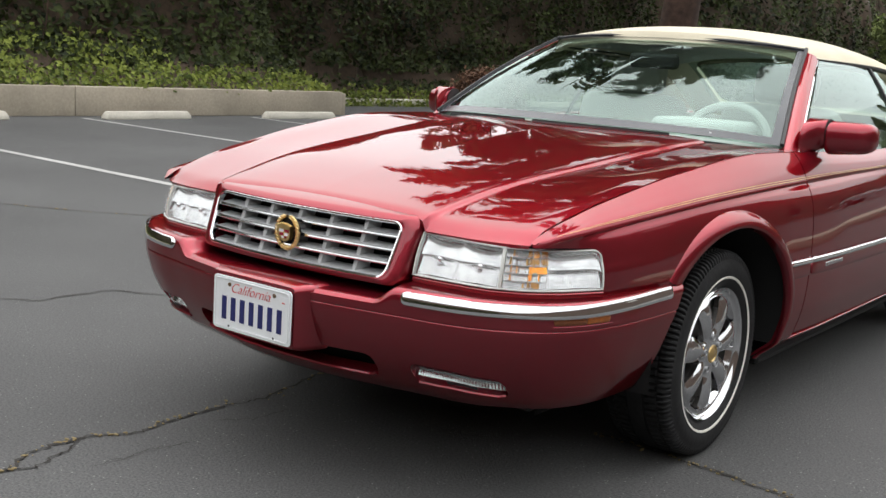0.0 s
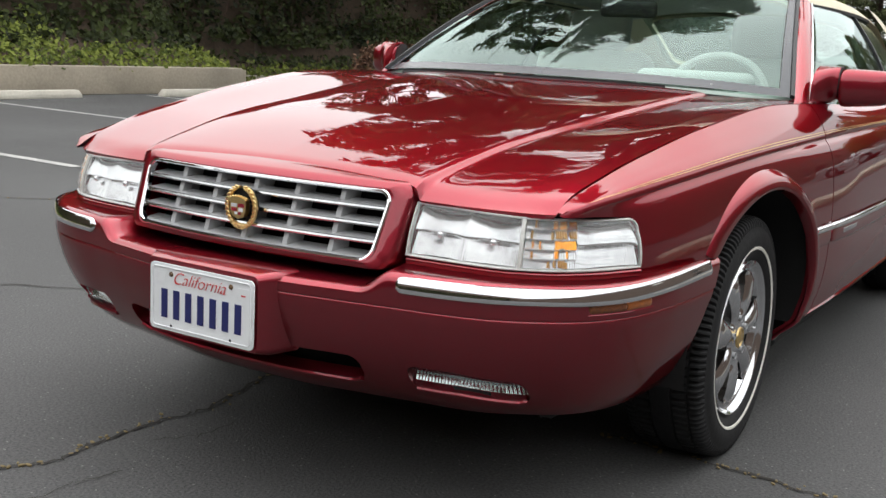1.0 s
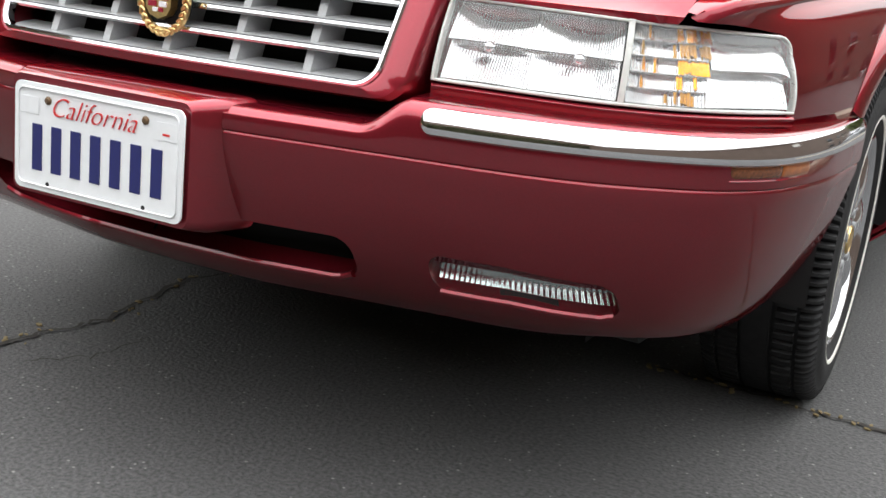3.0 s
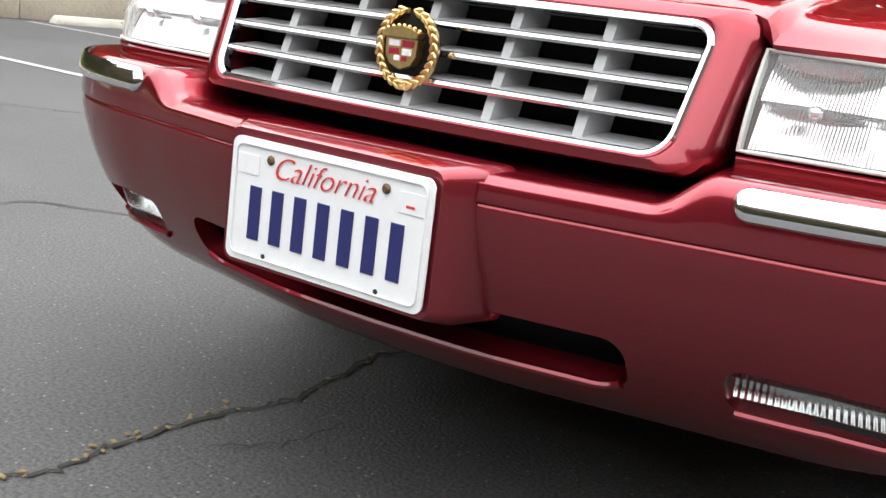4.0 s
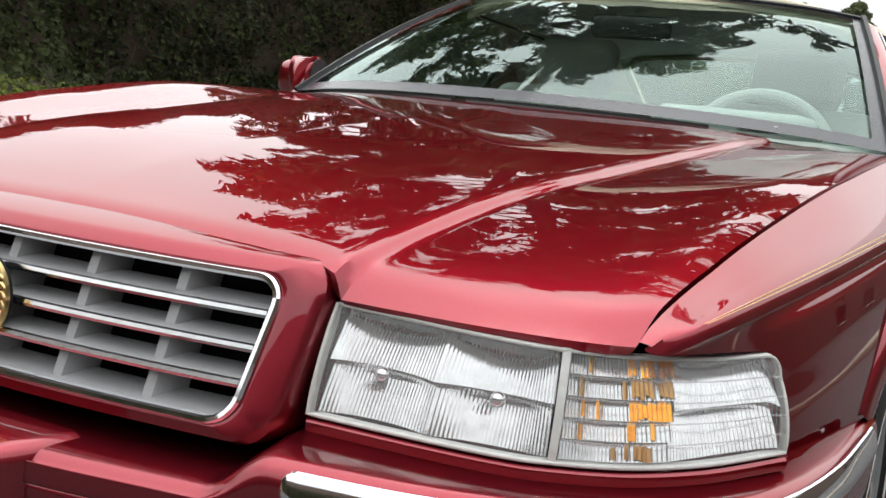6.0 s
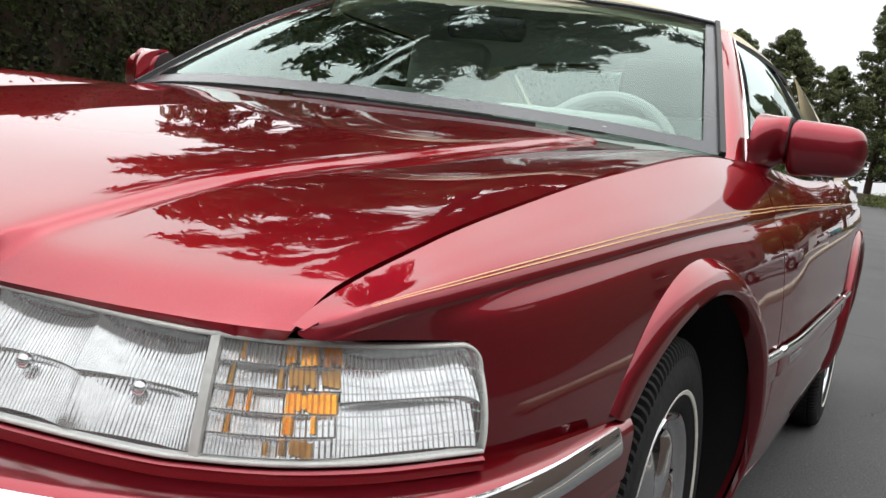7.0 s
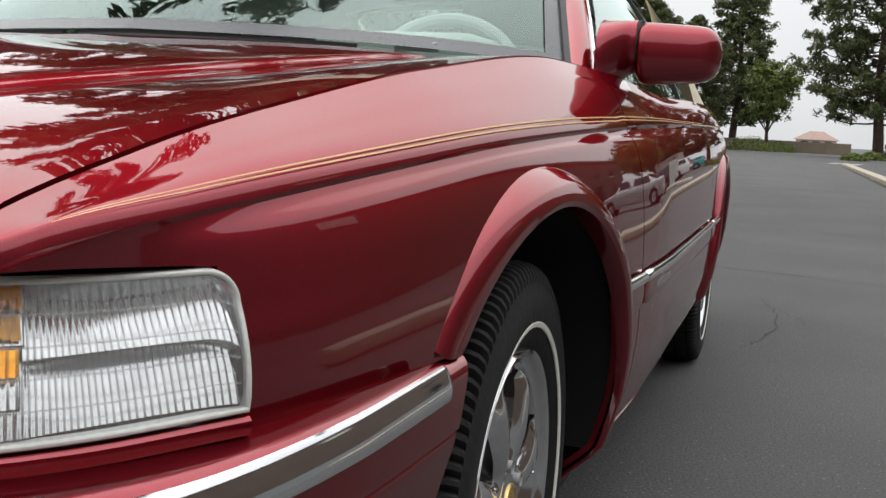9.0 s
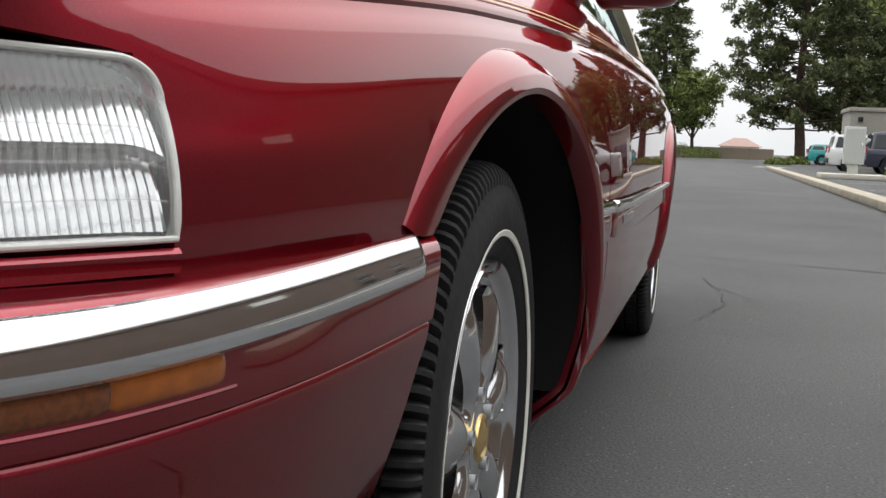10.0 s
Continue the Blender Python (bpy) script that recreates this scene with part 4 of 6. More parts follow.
for x, y, turn in ((0.874, AXLE_Y, 12), (0.916, REAR_Y, 40), (-0.874, AXLE_Y, 70), (-0.916, REAR_Y, 5)):
    s = 1 if x > 0 else -1
    wheel = new("wheel", tyre)
    wheel.parent = car
    tagged(wheel, "black tyre with a thin white stripe on a chrome wheel")
    wheel.matrix_local = pose(x - s * 0.105, y, AXLE_Z - 0.010, turn, 0, 0 if s > 0 else 180)
    share("white_stripe", stripe_ring, wheel, Matrix(), "thin white stripe")
    rim = share("rim", wheel_mesh, wheel, pose(0.100, 0, 0), "seven-spoke chrome rim")
    for nm, me, lab in (("barrel", barrel, ""), ("brake_disc", disc, "grey iron brake disc"), ("backing_plate", backplate, ""), ("centre_cap", cap, "gold centre cap")):
        share(nm, me, wheel, pose(0.095 if nm == "centre_cap" else 0.100, 0, 0), lab)
    for k in range(5):
        a = radians(72 * k + 10)
        share("wheel_nut", nut, wheel, pose(0.1000, 0.053 * math.cos(a), 0.053 * math.sin(a)))
        share("nut_recess", nut_hole, wheel, pose(0.1000, 0.053 * math.cos(a), 0.053 * math.sin(a)))

# ---- side mouldings, stripes, badge ----
PANELS = (("fender", 1.49, 1.664), ("door", 1.678, 3.146), ("quarter", 3.160, 3.48))


def side_strip(y0, y1, z_of, h, d, n=30, base=0.0):
    path = []
    ends = (0.0, 0.0007, 0.002, 0.004, 0.007, 0.011)
    for y in [y0 + e for e in ends] + [y0 + (y1 - y0) * i / n for i in range(1, n)] + [y1 - e for e in reversed(ends)]:
        z = z_of(y)
        path.append(Vector((side_x(y, z) + base, y, z)))
    return rounded_strip(path, h, d)


chrome_z = Curve((1.4, 2.0, 3.5), (0.580, 0.576, 0.566))
for nm, y0, y1 in PANELS:
    both("side_moulding", side_strip(y0, y1, lambda y: chrome_z(y) - 0.030, 0.052, 0.008, 30, 0.0), PAINT, car)
    both("chrome_moulding", side_strip(y0, y1, chrome_z, 0.021, 0.011, 30, 0.004), CHROME, car, "polished chrome strip")
bm = bmesh.new()
for k in range(8):
    y = 1.80 + 0.022 * k
    box(bm, (0.003, 0.013, 0.015), pose(side_x(y, 0.553) + 0.0085, y, 0.551), 0.001, 1)
part("door_badge", bm, CHROME, car, "small chrome badge of plain bars")


def pin_line(y0, y1, dv, n):
    bm = bmesh.new()
    prev = None
    for i in range(n + 1):
        y = y0 + (y1 - y0) * i / n
        p = [Vector(side(y, v)) + Vector((0.0045, 0, 0.0030)) * (1 if y < 1.6 else 1.6) for v in (dv, dv + 0.0040)]
        cur = [bm.verts.new(q) for q in p]
        if prev:
            bm.faces.new((prev[0], cur[0], cur[1], prev[1]))
        prev = cur
    return outward(bm, (1, 0, 0))


for y0, y1 in ((0.310, 1.666), (1.676, 3.148), (3.158, 4.6)):
    for dv in (0.194, 0.2065):
        both("pinstripe", pin_line(y0, y1, dv, 150), PIN, car, "thin gold pinstripe")


# ---- cabin: windscreen, pillars, roof, glass ----
screen_foot = Curve((0, 0.3, 0.55, 0.77), (1.50, 1.555, 1.645, 1.76), (0.968, 0.965, 0.957, 0.940))
screen_head = Curve((0, 0.25, 0.45, 0.585), (2.315, 2.325, 2.36, 2.415), (1.322, 1.318, 1.308, 1.294))


def screen(a, b, sink=0.0):
    """Windscreen: a from -1 to 1 across, b from the foot to the head."""
    s = 1 if a >= 0 else -1
    fy, fz = screen_foot(abs(a) * 0.77)
    hy, hz = screen_head(abs(a) * 0.585)
    p = Vector((a * 0.77, fy, fz)).lerp(Vector((a * 0.585, hy, hz)), b)
    p += Vector((0, -0.55, 0.83)) * (0.022 * math.sin(math.pi * b))
    return p - Vector((0, -0.5, 0.86)) * sink


windscreen = part("windscreen", outward(grid(lambda a, b: screen(2 * a - 1, b), 40, 24), (0, -1, 1)), WINDSCREEN, car, "green-tinted windscreen with a dark border")
windscreen.visible_shadow = False
bm = bmesh.new()
for f, na, nb in ((lambda a, b: screen(2 * a - 1, 0.058 * b, 0.004), 40, 3), (lambda a, b: screen(2 * a - 1, 0.965 + 0.035 * b, 0.004), 40, 2),
                  (lambda a, b: screen(0.952 + 0.048 * a, 0.058 + 0.907 * b, 0.004), 3, 20), (lambda a, b: screen(-1 + 0.048 * a, 0.058 + 0.907 * b, 0.004), 3, 20)):
    join(bm, grid(f, na, nb))
part("windscreen_border", outward(bm, (0, -1, 1)), FRIT, windscreen, "dark printed glass border")
edge = [screen(1, k / 24) for k in range(25)]
part("screen_seal", sweep([screen(2 * k / 40 - 1, 0.985) for k in range(41)], [(-0.006, -0.004), (0.006, -0.004), (0.005, 0.003), (-0.005, 0.003)], up=Vector((0, -0.5, 0.86))), SEAL, windscreen, "black rubber seal")
both("side_seal", sweep(edge, [(-0.008, -0.006), (0.008, -0.006), (0.006, 0.006), (-0.006, 0.006)], up=Vector((0.3, -0.5, 0.8)).normalized()), SEAL, windscreen, "black rubber seal")

pillar_line = Curve((0, 0.35, 0.7, 1.0), (0.828, 0.765, 0.686, 0.630), (1.765, 1.985, 2.25, 2.44), (0.908, 1.052, 1.190, 1.270))


def pillar(a, b):
    q = Vector(pillar_line(b))
    p = screen(1, 0.0 + b) if b >= 0 else q
    r = p.lerp(q, a)
    return r + Vector((0.5, -0.6, 0.5)) * (0.012 * math.sin(math.pi * a))


pl = grid(pillar, 6, 24)
both("windscreen_pillar", outward(pl, (1, -1, 1)), PAINT, car, "painted windscreen pillar")
both("pillar_trim", sweep([Vector(pillar_line(k / 30)) for k in range(31)], [(-0.0045, -0.004), (0.0045, -0.004), (0.004, 0.003), (0, 0.005), (-0.004, 0.003)], up=Vector((0.8, -0.3, 0.5)).normalized()), CHROME, car, "polished chrome trim")


# canvas roof: stations along y give the half width, the edge's height and the crown's height
roof_line = Curve((2.285, 2.45, 2.7, 3.1, 3.5, 3.75, 4.05, 4.32), (0.590, 0.630, 0.655, 0.665, 0.665, 0.665, 0.69, 0.72), (1.302, 1.294, 1.292, 1.286, 1.256, 1.185, 1.06, 0.945), (1.350, 1.374, 1.392, 1.394, 1.360, 1.262, 1.10, 0.955))


def roof(a, y):
    w, e, c = roof_line(y)
    k = abs(a)
    x = a * w
    z = e + (c - e) * (1 - k**2.6) - 0.022 * max(0, (k - 0.9) / 0.1) ** 2
    z -= 0.042 * max(0, 1 - (y - 2.285) / 0.03) ** 2
    lead = 0.105 * k**2.2 * (1 - step(2.30, 2.66, y))
    return (x, y + lead, z)


def rear_window(p):
    return -slot(p[0], p[1], 0.0, 3.93, 0.98, 0.46, 0.06)


canvas_roof = part("roof", trimmed(roof, -1, 1, 60, 2.285, 4.32, 180, rear_window, 0.025, (0, 0, 1)), CLOTH, car, "cream canvas roof")
rear_glass = part("rear_window", outward(grid(lambda a, b: Vector(roof(-0.78 + 1.56 * a, 3.68 + 0.5 * b)) - Vector((0, 0, 0.012)), 20, 10), (0, 1, 1)), WINDOW, car, "green-tinted rear window")
rear_glass.visible_shadow = False

def belt(y):
    x, z = seam(y)
    return Vector((x - 0.012, y, z - 0.004))


def eaves(y):
    w, e, c = roof_line(y)
    return Vector((w - 0.008, y, e - 0.030))


def pane(y0b, y1b, y0t, y1t, n=16, out=0.018):
    def f(a, b):
        p, q = belt(y0b + (y1b - y0b) * a), eaves(y0t + (y1t - y0t) * a)
        return p.lerp(q, b) + Vector((0.7, 0, 0.4)) * (out * math.sin(math.pi * b))
    return outward(grid(f, n, 10), (1, 0, 0.3))


def front_pane(a, b):
    """The door's glass, from the windscreen pillar back to the post."""
    p, q = Vector(pillar_line(0.02 + 0.96 * b)), belt(2.98).lerp(eaves(3.02), b)
    return p.lerp(q, a) + Vector((0.7, 0, 0.4)) * (0.018 * math.sin(math.pi * b) + 0.012 * math.sin(math.pi * a))


for g in (outward(grid(front_pane, 20, 10), (1, 0, 0.3)), pane(3.00, 3.42, 3.04, 3.30)):
    for ob in both("side_window", g, WINDOW, car, "green-tinted side window"):
        ob.visible_shadow = False
both("window_post", sweep([belt(2.99).lerp(eaves(3.03), k / 10) + Vector((0.7, 0, 0.4)) * (0.022 * math.sin(math.pi * k / 10)) for k in range(11)], [(-0.011, -0.006), (0.011, -0.006), (0.011, 0.006), (-0.011, 0.006)], up=Vector((0.8, 0, 0.5)).normalized()), SEAL, car, "black window post")
both("roof_gutter", sweep([eaves(2.42 + 0.9 * k / 24) + Vector((0.006, 0, 0.004)) for k in range(25)], [(-0.006, -0.008), (0.006, -0.008), (0.006, 0.004), (-0.006, 0.004)], up=Vector((0, 0, 1))), SEAL, car, "black rubber gutter")
both("window_ledge_trim", sweep([belt(1.70 + 1.72 * k / 30) + Vector((0.008, 0, 0.004)) for k in range(31)], [(-0.008, -0.006), (0.008, -0.006), (0.008, 0.004), (0.0, 0.007), (-0.008, 0.004)], up=Vector((0.3, 0, 1)).normalized()), CHROME, car, "polished chrome window trim")


def quarter_canvas(a, b):
    y1, y2 = 3.42 + 0.98 * a, 3.30 + 1.02 * a
    p, q = belt(min(y1, 4.4)), eaves(y2) + Vector((0.01, 0, 0.03))
    return p.lerp(q, b) + Vector((0.7, 0, 0.4)) * (0.03 * math.sin(math.pi * b))


both("roof_quarter", outward(grid(quarter_canvas, 20, 10), (1, 0, 0.3)), CLOTH, canvas_roof, "cream canvas quarter")


def deck(a, b):
    y = 4.28 + 0.70 * b
    x, z = seam(y)
    k = 2 * a - 1
    return (k * x, y, z + 0.035 * (1 - k * k) - 0.02 * b * b)


part("boot_lid", outward(grid(deck, 24, 14), (0, 0, 1)), PAINT, car, "painted boot lid")
part("tail_panel", outward(grid(lambda a, b: ((2 * a - 1) * (0.77 + 0.04 * math.sin(math.pi * b)), 4.99 + 0.06 * math.sin(math.pi * b), 0.26 + 0.63 * b), 20, 10), (0, 1, 0)), PAINT, car)
both("tail_lamp", rounded_strip([Vector((side_x(y, 0.72) + 0.002, y, 0.72)) for y in [4.70 + 0.2 * k / 12 for k in range(13)]], 0.20, 0.012), RED_LENS, car, "red tail lamp")

# cowl with wipers
def cowl(a, b):
    k = 2 * a - 1
    x = 0.80 * k
    fy, fz = screen_foot(abs(x) * 0.96)
    return (x, bonnet_back(abs(x)) - 0.02 + (fy - bonnet_back(abs(x)) + 0.05) * b, fz - 0.025 + 0.012 * b)


part("cowl", outward(grid(cowl, 30, 4), (0, 0, 1)), BLACK, car, "black plastic cowl")
for x0, x1 in ((0.40, -0.12), (-0.16, -0.62)):
    pts = []
    for k in range(13):
        x = x0 + (x1 - x0) * k / 12
        p = screen(x / 0.74, 0.008) + Vector((0, -0.008, -0.010))
        pts.append(p)
    wiper = part("wiper", tube(pts, 0.005, 6), BLACK, car, "black windscreen wiper")
    part("wiper_blade", sweep([p + Vector((0, 0.004, -0.004)) for p in pts], [(-0.003, -0.006), (0.003, -0.006), (0.003, 0.004), (-0.003, 0.004)]), SEAL, wiper)
part("dash_label", box(bmesh.new(), (0.085, 0.002, 0.018), look(screen(0.66, 0.05, 0.012), screen(0.66, 0.05, 1.0)), 0.0, 1), PLATE_WHITE, car, "pale label behind the windscreen")

# mirrors
def power(v, e):
    return math.copysign(abs(v) ** e, v)


def mirror_shell(a, b):
    """A smooth pod: a along its width, b round it."""
    t = 2 * math.pi * b
    k = 2 * a - 1
    cap_ = (1 - max(k, 0) ** 5) ** 0.45 * (1 - max(-k, 0) ** 14) ** 0.5
    c, s_ = math.cos(t), math.sin(t)
    return (0.957 + 0.080 * k, 1.935 + power(c, 0.72) * 0.056 * cap_ + 0.032 * k, 0.990 + power(s_, 0.72) * (0.0575 - 0.004 * k) * cap_ + 0.003 * k)


def mirror_sail(a, b):
    """The painted foot, from a long base on the door to the narrow neck of the pod."""
    t = 2 * math.pi * b
    c, s_ = power(math.cos(t), 0.7), power(math.sin(t), 0.7)
    k = a * a * (3 - 2 * a)
    return (0.812 + 0.066 * a, 1.880 + 0.035 * k + (0.076 - 0.029 * k) * c, 0.960 + 0.029 * k + (0.064 - 0.013 * k + (0.03 * (1 - k) * (0.4 + 0.6 * c) if s_ > 0 else 0)) * s_)


for s in (1, -1):
    pb, fb = grid(mirror_shell, 28, 36, closed_b=True), grid(mirror_sail, 10, 32, closed_b=True)
    gap = revolve([(0, 0.0), (0, 0.050), (0.004, 0.050), (0.004, 0)], 24)
    gap.transform(pose(0.877, 1.917, 0.988) @ Matrix.Diagonal((1, 0.98, 1.05, 1)))
    fb.faces.new([v for v in fb.verts if v.co.x < 0.8121])
    if s < 0:
        pb, fb, gap = mirrored(pb), mirrored(fb), mirrored(gap)
        for bm in (pb, gap):
            bm.transform(Matrix.Translation((0.075, 0, -0.006)))
    mirror = part("door_mirror", outward(pb), PAINT, car, "painted door mirror", 60)
    part("mirror_foot", outward(fb), PAINT, mirror, "painted mirror foot", 60)
    part("mirror_gap", gap, SEAL, mirror)
    part("mirror_glass", prism(rounded(0.12, 0.085, 0.02), 0, 0.002), CHROME, mirror, "mirror glass").matrix_local = pose(0.961 if s > 0 else -0.886, 1.994, 0.994, 0, 0, s * 14)

# ---- interior ----
dashboard = part("dashboard", outward(grid(lambda a, b: ((2 * a - 1) * 0.76, 1.60 + 0.12 * (2 * a - 1) ** 2 + 0.50 * b, 0.925 + 0.03 * math.sin(math.pi * min(b * 1.3, 1)) - 0.14 * max(0, b - 0.75) ** 2 * 16), 30, 16), (0, 0, 1)), TRIM_GREY, car, "pale grey dashboard")
binnacle = bmesh.new()
box(binnacle, (0.36, 0.22, 0.07), pose(0.40, 1.92, 0.965), 0.03, 4)
part("instrument_hood", binnacle, TRIM_GREY, dashboard)
wheel_turn = pose(0.42, 2.06, 0.895, 68, 0, 0)
steer = bmesh.new()
ringpts = [Vector((0.185 * math.cos(2 * math.pi * k / 48), 0.185 * math.sin(2 * math.pi * k / 48), 0)) for k in range(48)]
join(steer, sweep(ringpts, [(0.016 * math.cos(a), 0.016 * math.sin(a)) for a in [2 * math.pi * k / 10 for k in range(10)]], closed=True), Matrix())
steering_wheel = part("steering_wheel", steer, TRIM_GREY, car, "pale grey steering wheel")
steering_wheel.matrix_local = wheel_turn
hub = bmesh.new()
box(hub, (0.16, 0.13, 0.05), pose(0, -0.01, -0.02), 0.02, 3)
part("steering_hub", hub, TRIM_GREY, steering_wheel)
for ang in (0, 180, 270):
    sp = bmesh.new()
    box(sp, (0.14, 0.03, 0.016), pose(0.11 * math.cos(radians(ang)), 0.11 * math.sin(radians(ang)), -0.012, 0, 0, ang), 0.006, 2)
    part("spoke", sp, TRIM_GREY, steering_wheel)


def seat_back(cx, cy, w, h):
    bm = bmesh.new()
    box(bm, (w, 0.16, h), pose(cx, cy, 0.45 + h / 2, -14, 0, 0), 0.06, 5)
    return bm


for x in (0.37, -0.37):
    seat = part("front_seat", seat_back(x, 2.74, 0.54, 0.62), LEATHER, car, "pale grey leather front seat")
    hb = bmesh.new()
    box(hb, (0.28, 0.10, 0.17), pose(x, 2.83, 1.135, -10, 0, 0), 0.04, 4)
    part("headrest", hb, LEATHER, seat)
    cb = bmesh.new()
    box(cb, (0.54, 0.56, 0.18), pose(x, 2.47, 0.46), 0.06, 4)
    part("cushion", cb, LEATHER, seat)
part("rear_seat", seat_back(0, 3.62, 1.24, 0.52), LEATHER, car, "pale grey leather rear bench")
part("parcel_shelf", outward(grid(lambda a, b: (-0.68 + 1.36 * a, 3.66 + 0.62 * b, 0.93), 2, 2), (0, 0, 1)), TRIM_GREY, car)
part("cabin_floor", outward(grid(lambda a, b: (-0.80 + 1.6 * a, 1.5 + 2.7 * b, 0.30), 2, 2), (0, 0, 1)), BLACK, car)
both("door_card", outward(grid(lambda a, b: (0.80 + 0.04 * b, 1.75 + 1.7 * a, 0.32 + 0.585 * b), 6, 4), (-1, 0, 0)), TRIM_GREY, car)
part("headlining", outward(grid(lambda a, b: Vector(roof(-0.93 + 1.86 * a, 2.36 + 1.28 * b)) - Vector((0, 0, 0.03)), 16, 12), (0, 0, -1)), TRIM_GREY, car)
part("inside_mirror", box(bmesh.new(), (0.24, 0.03, 0.065), pose(0.0, 2.24, 1.225, 8, 0, -6), 0.02, 3), BLACK, car, "black inside mirror")

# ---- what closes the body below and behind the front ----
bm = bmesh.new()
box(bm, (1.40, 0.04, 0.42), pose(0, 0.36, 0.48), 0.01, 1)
part("radiator_support", bm, SHADE_LINER_BLACK, car)
# unseen slabs, widened to block light that would reach the ground beneath
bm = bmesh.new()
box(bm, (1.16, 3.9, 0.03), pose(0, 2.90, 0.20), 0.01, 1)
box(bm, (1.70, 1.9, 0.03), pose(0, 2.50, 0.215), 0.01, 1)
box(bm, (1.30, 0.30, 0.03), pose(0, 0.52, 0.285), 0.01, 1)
part("underbody", bm, SHADE_LINER_BLACK, car)
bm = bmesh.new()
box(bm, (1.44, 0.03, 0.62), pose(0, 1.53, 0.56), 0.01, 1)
part("firewall", bm, SHADE_LINER_BLACK, car)

# the body stands a little nose-down
for ob in car.children_recursive:
    if ob.type == "MESH" and ob.matrix_local == Matrix() and ob.data.users == 1 and not ob.name.startswith("wheel_arch_liner"):
        for v in ob.data.vertices:
            v.co.z += 0.0065 * max(v.co.y, 0) * step(0.40, 0.75, v.co.z)


# ---- ground ----
def asphalt():
    m = mat("worn_asphalt", (0.067, 0.0660, 0.0655), rough=0.85, grain=0.60, scale=130, bump=0.5, coarse=0.26, coarse_scale=0.6)
    nt = m.node_tree
    b = nt.nodes["Principled BSDF"]
    src = b.inputs["Base Color"].links[0].from_socket
    tc = nt.nodes.new("ShaderNodeTexCoord")
    vor = nt.nodes.new("ShaderNodeTexVoronoi")
    vor.inputs["Scale"].default_value = 80.0
    nt.links.new(tc.outputs["Object"], vor.inputs["Vector"])
    ramp = nt.nodes.new("ShaderNodeValToRGB")
    ramp.color_ramp.elements[0].position, ramp.color_ramp.elements[0].color = 0.15, (1, 1, 1, 1)
    ramp.color_ramp.elements[1].position, ramp.color_ramp.elements[1].color = 0.24, (0, 0, 0, 1)
    nt.links.new(vor.outputs["Distance"], ramp.inputs["Fac"])
    rare = nt.nodes.new("ShaderNodeMath")
    rare.operation = "GREATER_THAN"
    rare.inputs[1].default_value = 0.80
    nt.links.new(vor.outputs["Color"], rare.inputs[0])
    both_ = nt.nodes.new("ShaderNodeMath")
    both_.operation = "MULTIPLY"
    nt.links.new(ramp.outputs["Color"], both_.inputs[0]), nt.links.new(rare.outputs[0], both_.inputs[1])
    mix = nt.nodes.new("ShaderNodeMixRGB")
    mix.inputs["Color2"].default_value = (0.24, 0.235, 0.225, 1)
    nt.links.new(both_.outputs[0], mix.inputs["Fac"]), nt.links.new(src, mix.inputs["Color1"])
    nt.links.new(mix.outputs["Color"], b.inputs["Base Color"])
    return m


def structure(name, bm, material, label, category, angle=32):
    return tagged(part(name, bm, material, None, "", angle), label, category, kind="structure")


CONCRETE = mat("weathered_concrete", (0.40, 0.35, 0.275), rough=0.88, grain=0.12, scale=25, bump=0.25, coarse=0.22, coarse_scale=0.9)
PALE_CONCRETE = mat("pale_concrete", (0.52, 0.49, 0.42), rough=0.85, grain=0.10, scale=30, bump=0.2, coarse=0.14, coarse_scale=2.0)
ROAD_WHITE = mat("worn_white_line", (0.36, 0.355, 0.34), rough=0.8, grain=0.35, scale=45, coarse=0.25, coarse_scale=3.0)
TAR = mat("dark_crack_filling", (0.026, 0.022, 0.018), rough=0.95, grain=0.3, scale=60)
DRY = mat("dry_weed_crumbs", (0.20, 0.15, 0.07), rough=0.95, grain=0.4, scale=60)
EARTH = mat("brown_earth", (0.055, 0.036, 0.022), rough=0.95, grain=0.4, scale=14, bump=0.5, coarse=0.3, coarse_scale=1.5)

structure("ground", outward(grid(lambda a, b: (-400 + 800 * a, -300 + 900 * b, 0), 4, 4), (0, 0, 1)), asphalt(), "grey worn asphalt of a parking lot", "ground")


def ribbon(points, width_, z=0.004, seed=1, jitter=0.012, sub=9):
    """A ragged crack along a few points."""
    rnd = random.Random(seed)
    pts = []
    for (xa, ya), (xb, yb) in zip(points, points[1:]):
        for k in range(sub):
            t = k / sub
            pts.append((xa + (xb - xa) * t + rnd.uniform(-jitter, jitter), ya + (yb - ya) * t + rnd.uniform(-jitter, jitter)))
    pts.append(points[-1])
    bm = bmesh.new()
    prev = None
    for i, (x, y) in enumerate(pts):
        xa, ya = pts[max(i - 1, 0)]
        xb, yb = pts[min(i + 1, len(pts) - 1)]
        n = Vector((-(yb - ya), xb - xa, 0)).normalized()
        w = width_ * rnd.uniform(0.35, 1.25) * (0.3 if i in (0, len(pts) - 1) else 1)
        cur = [bm.verts.new(Vector((x, y, z)) + n * w / 2), bm.verts.new(Vector((x, y, z)) - n * w / 2)]
        if prev:
            bm.faces.new((prev[0], prev[1], cur[1], cur[0]))
        prev = cur
    return outward(bm, (0, 0, 1))


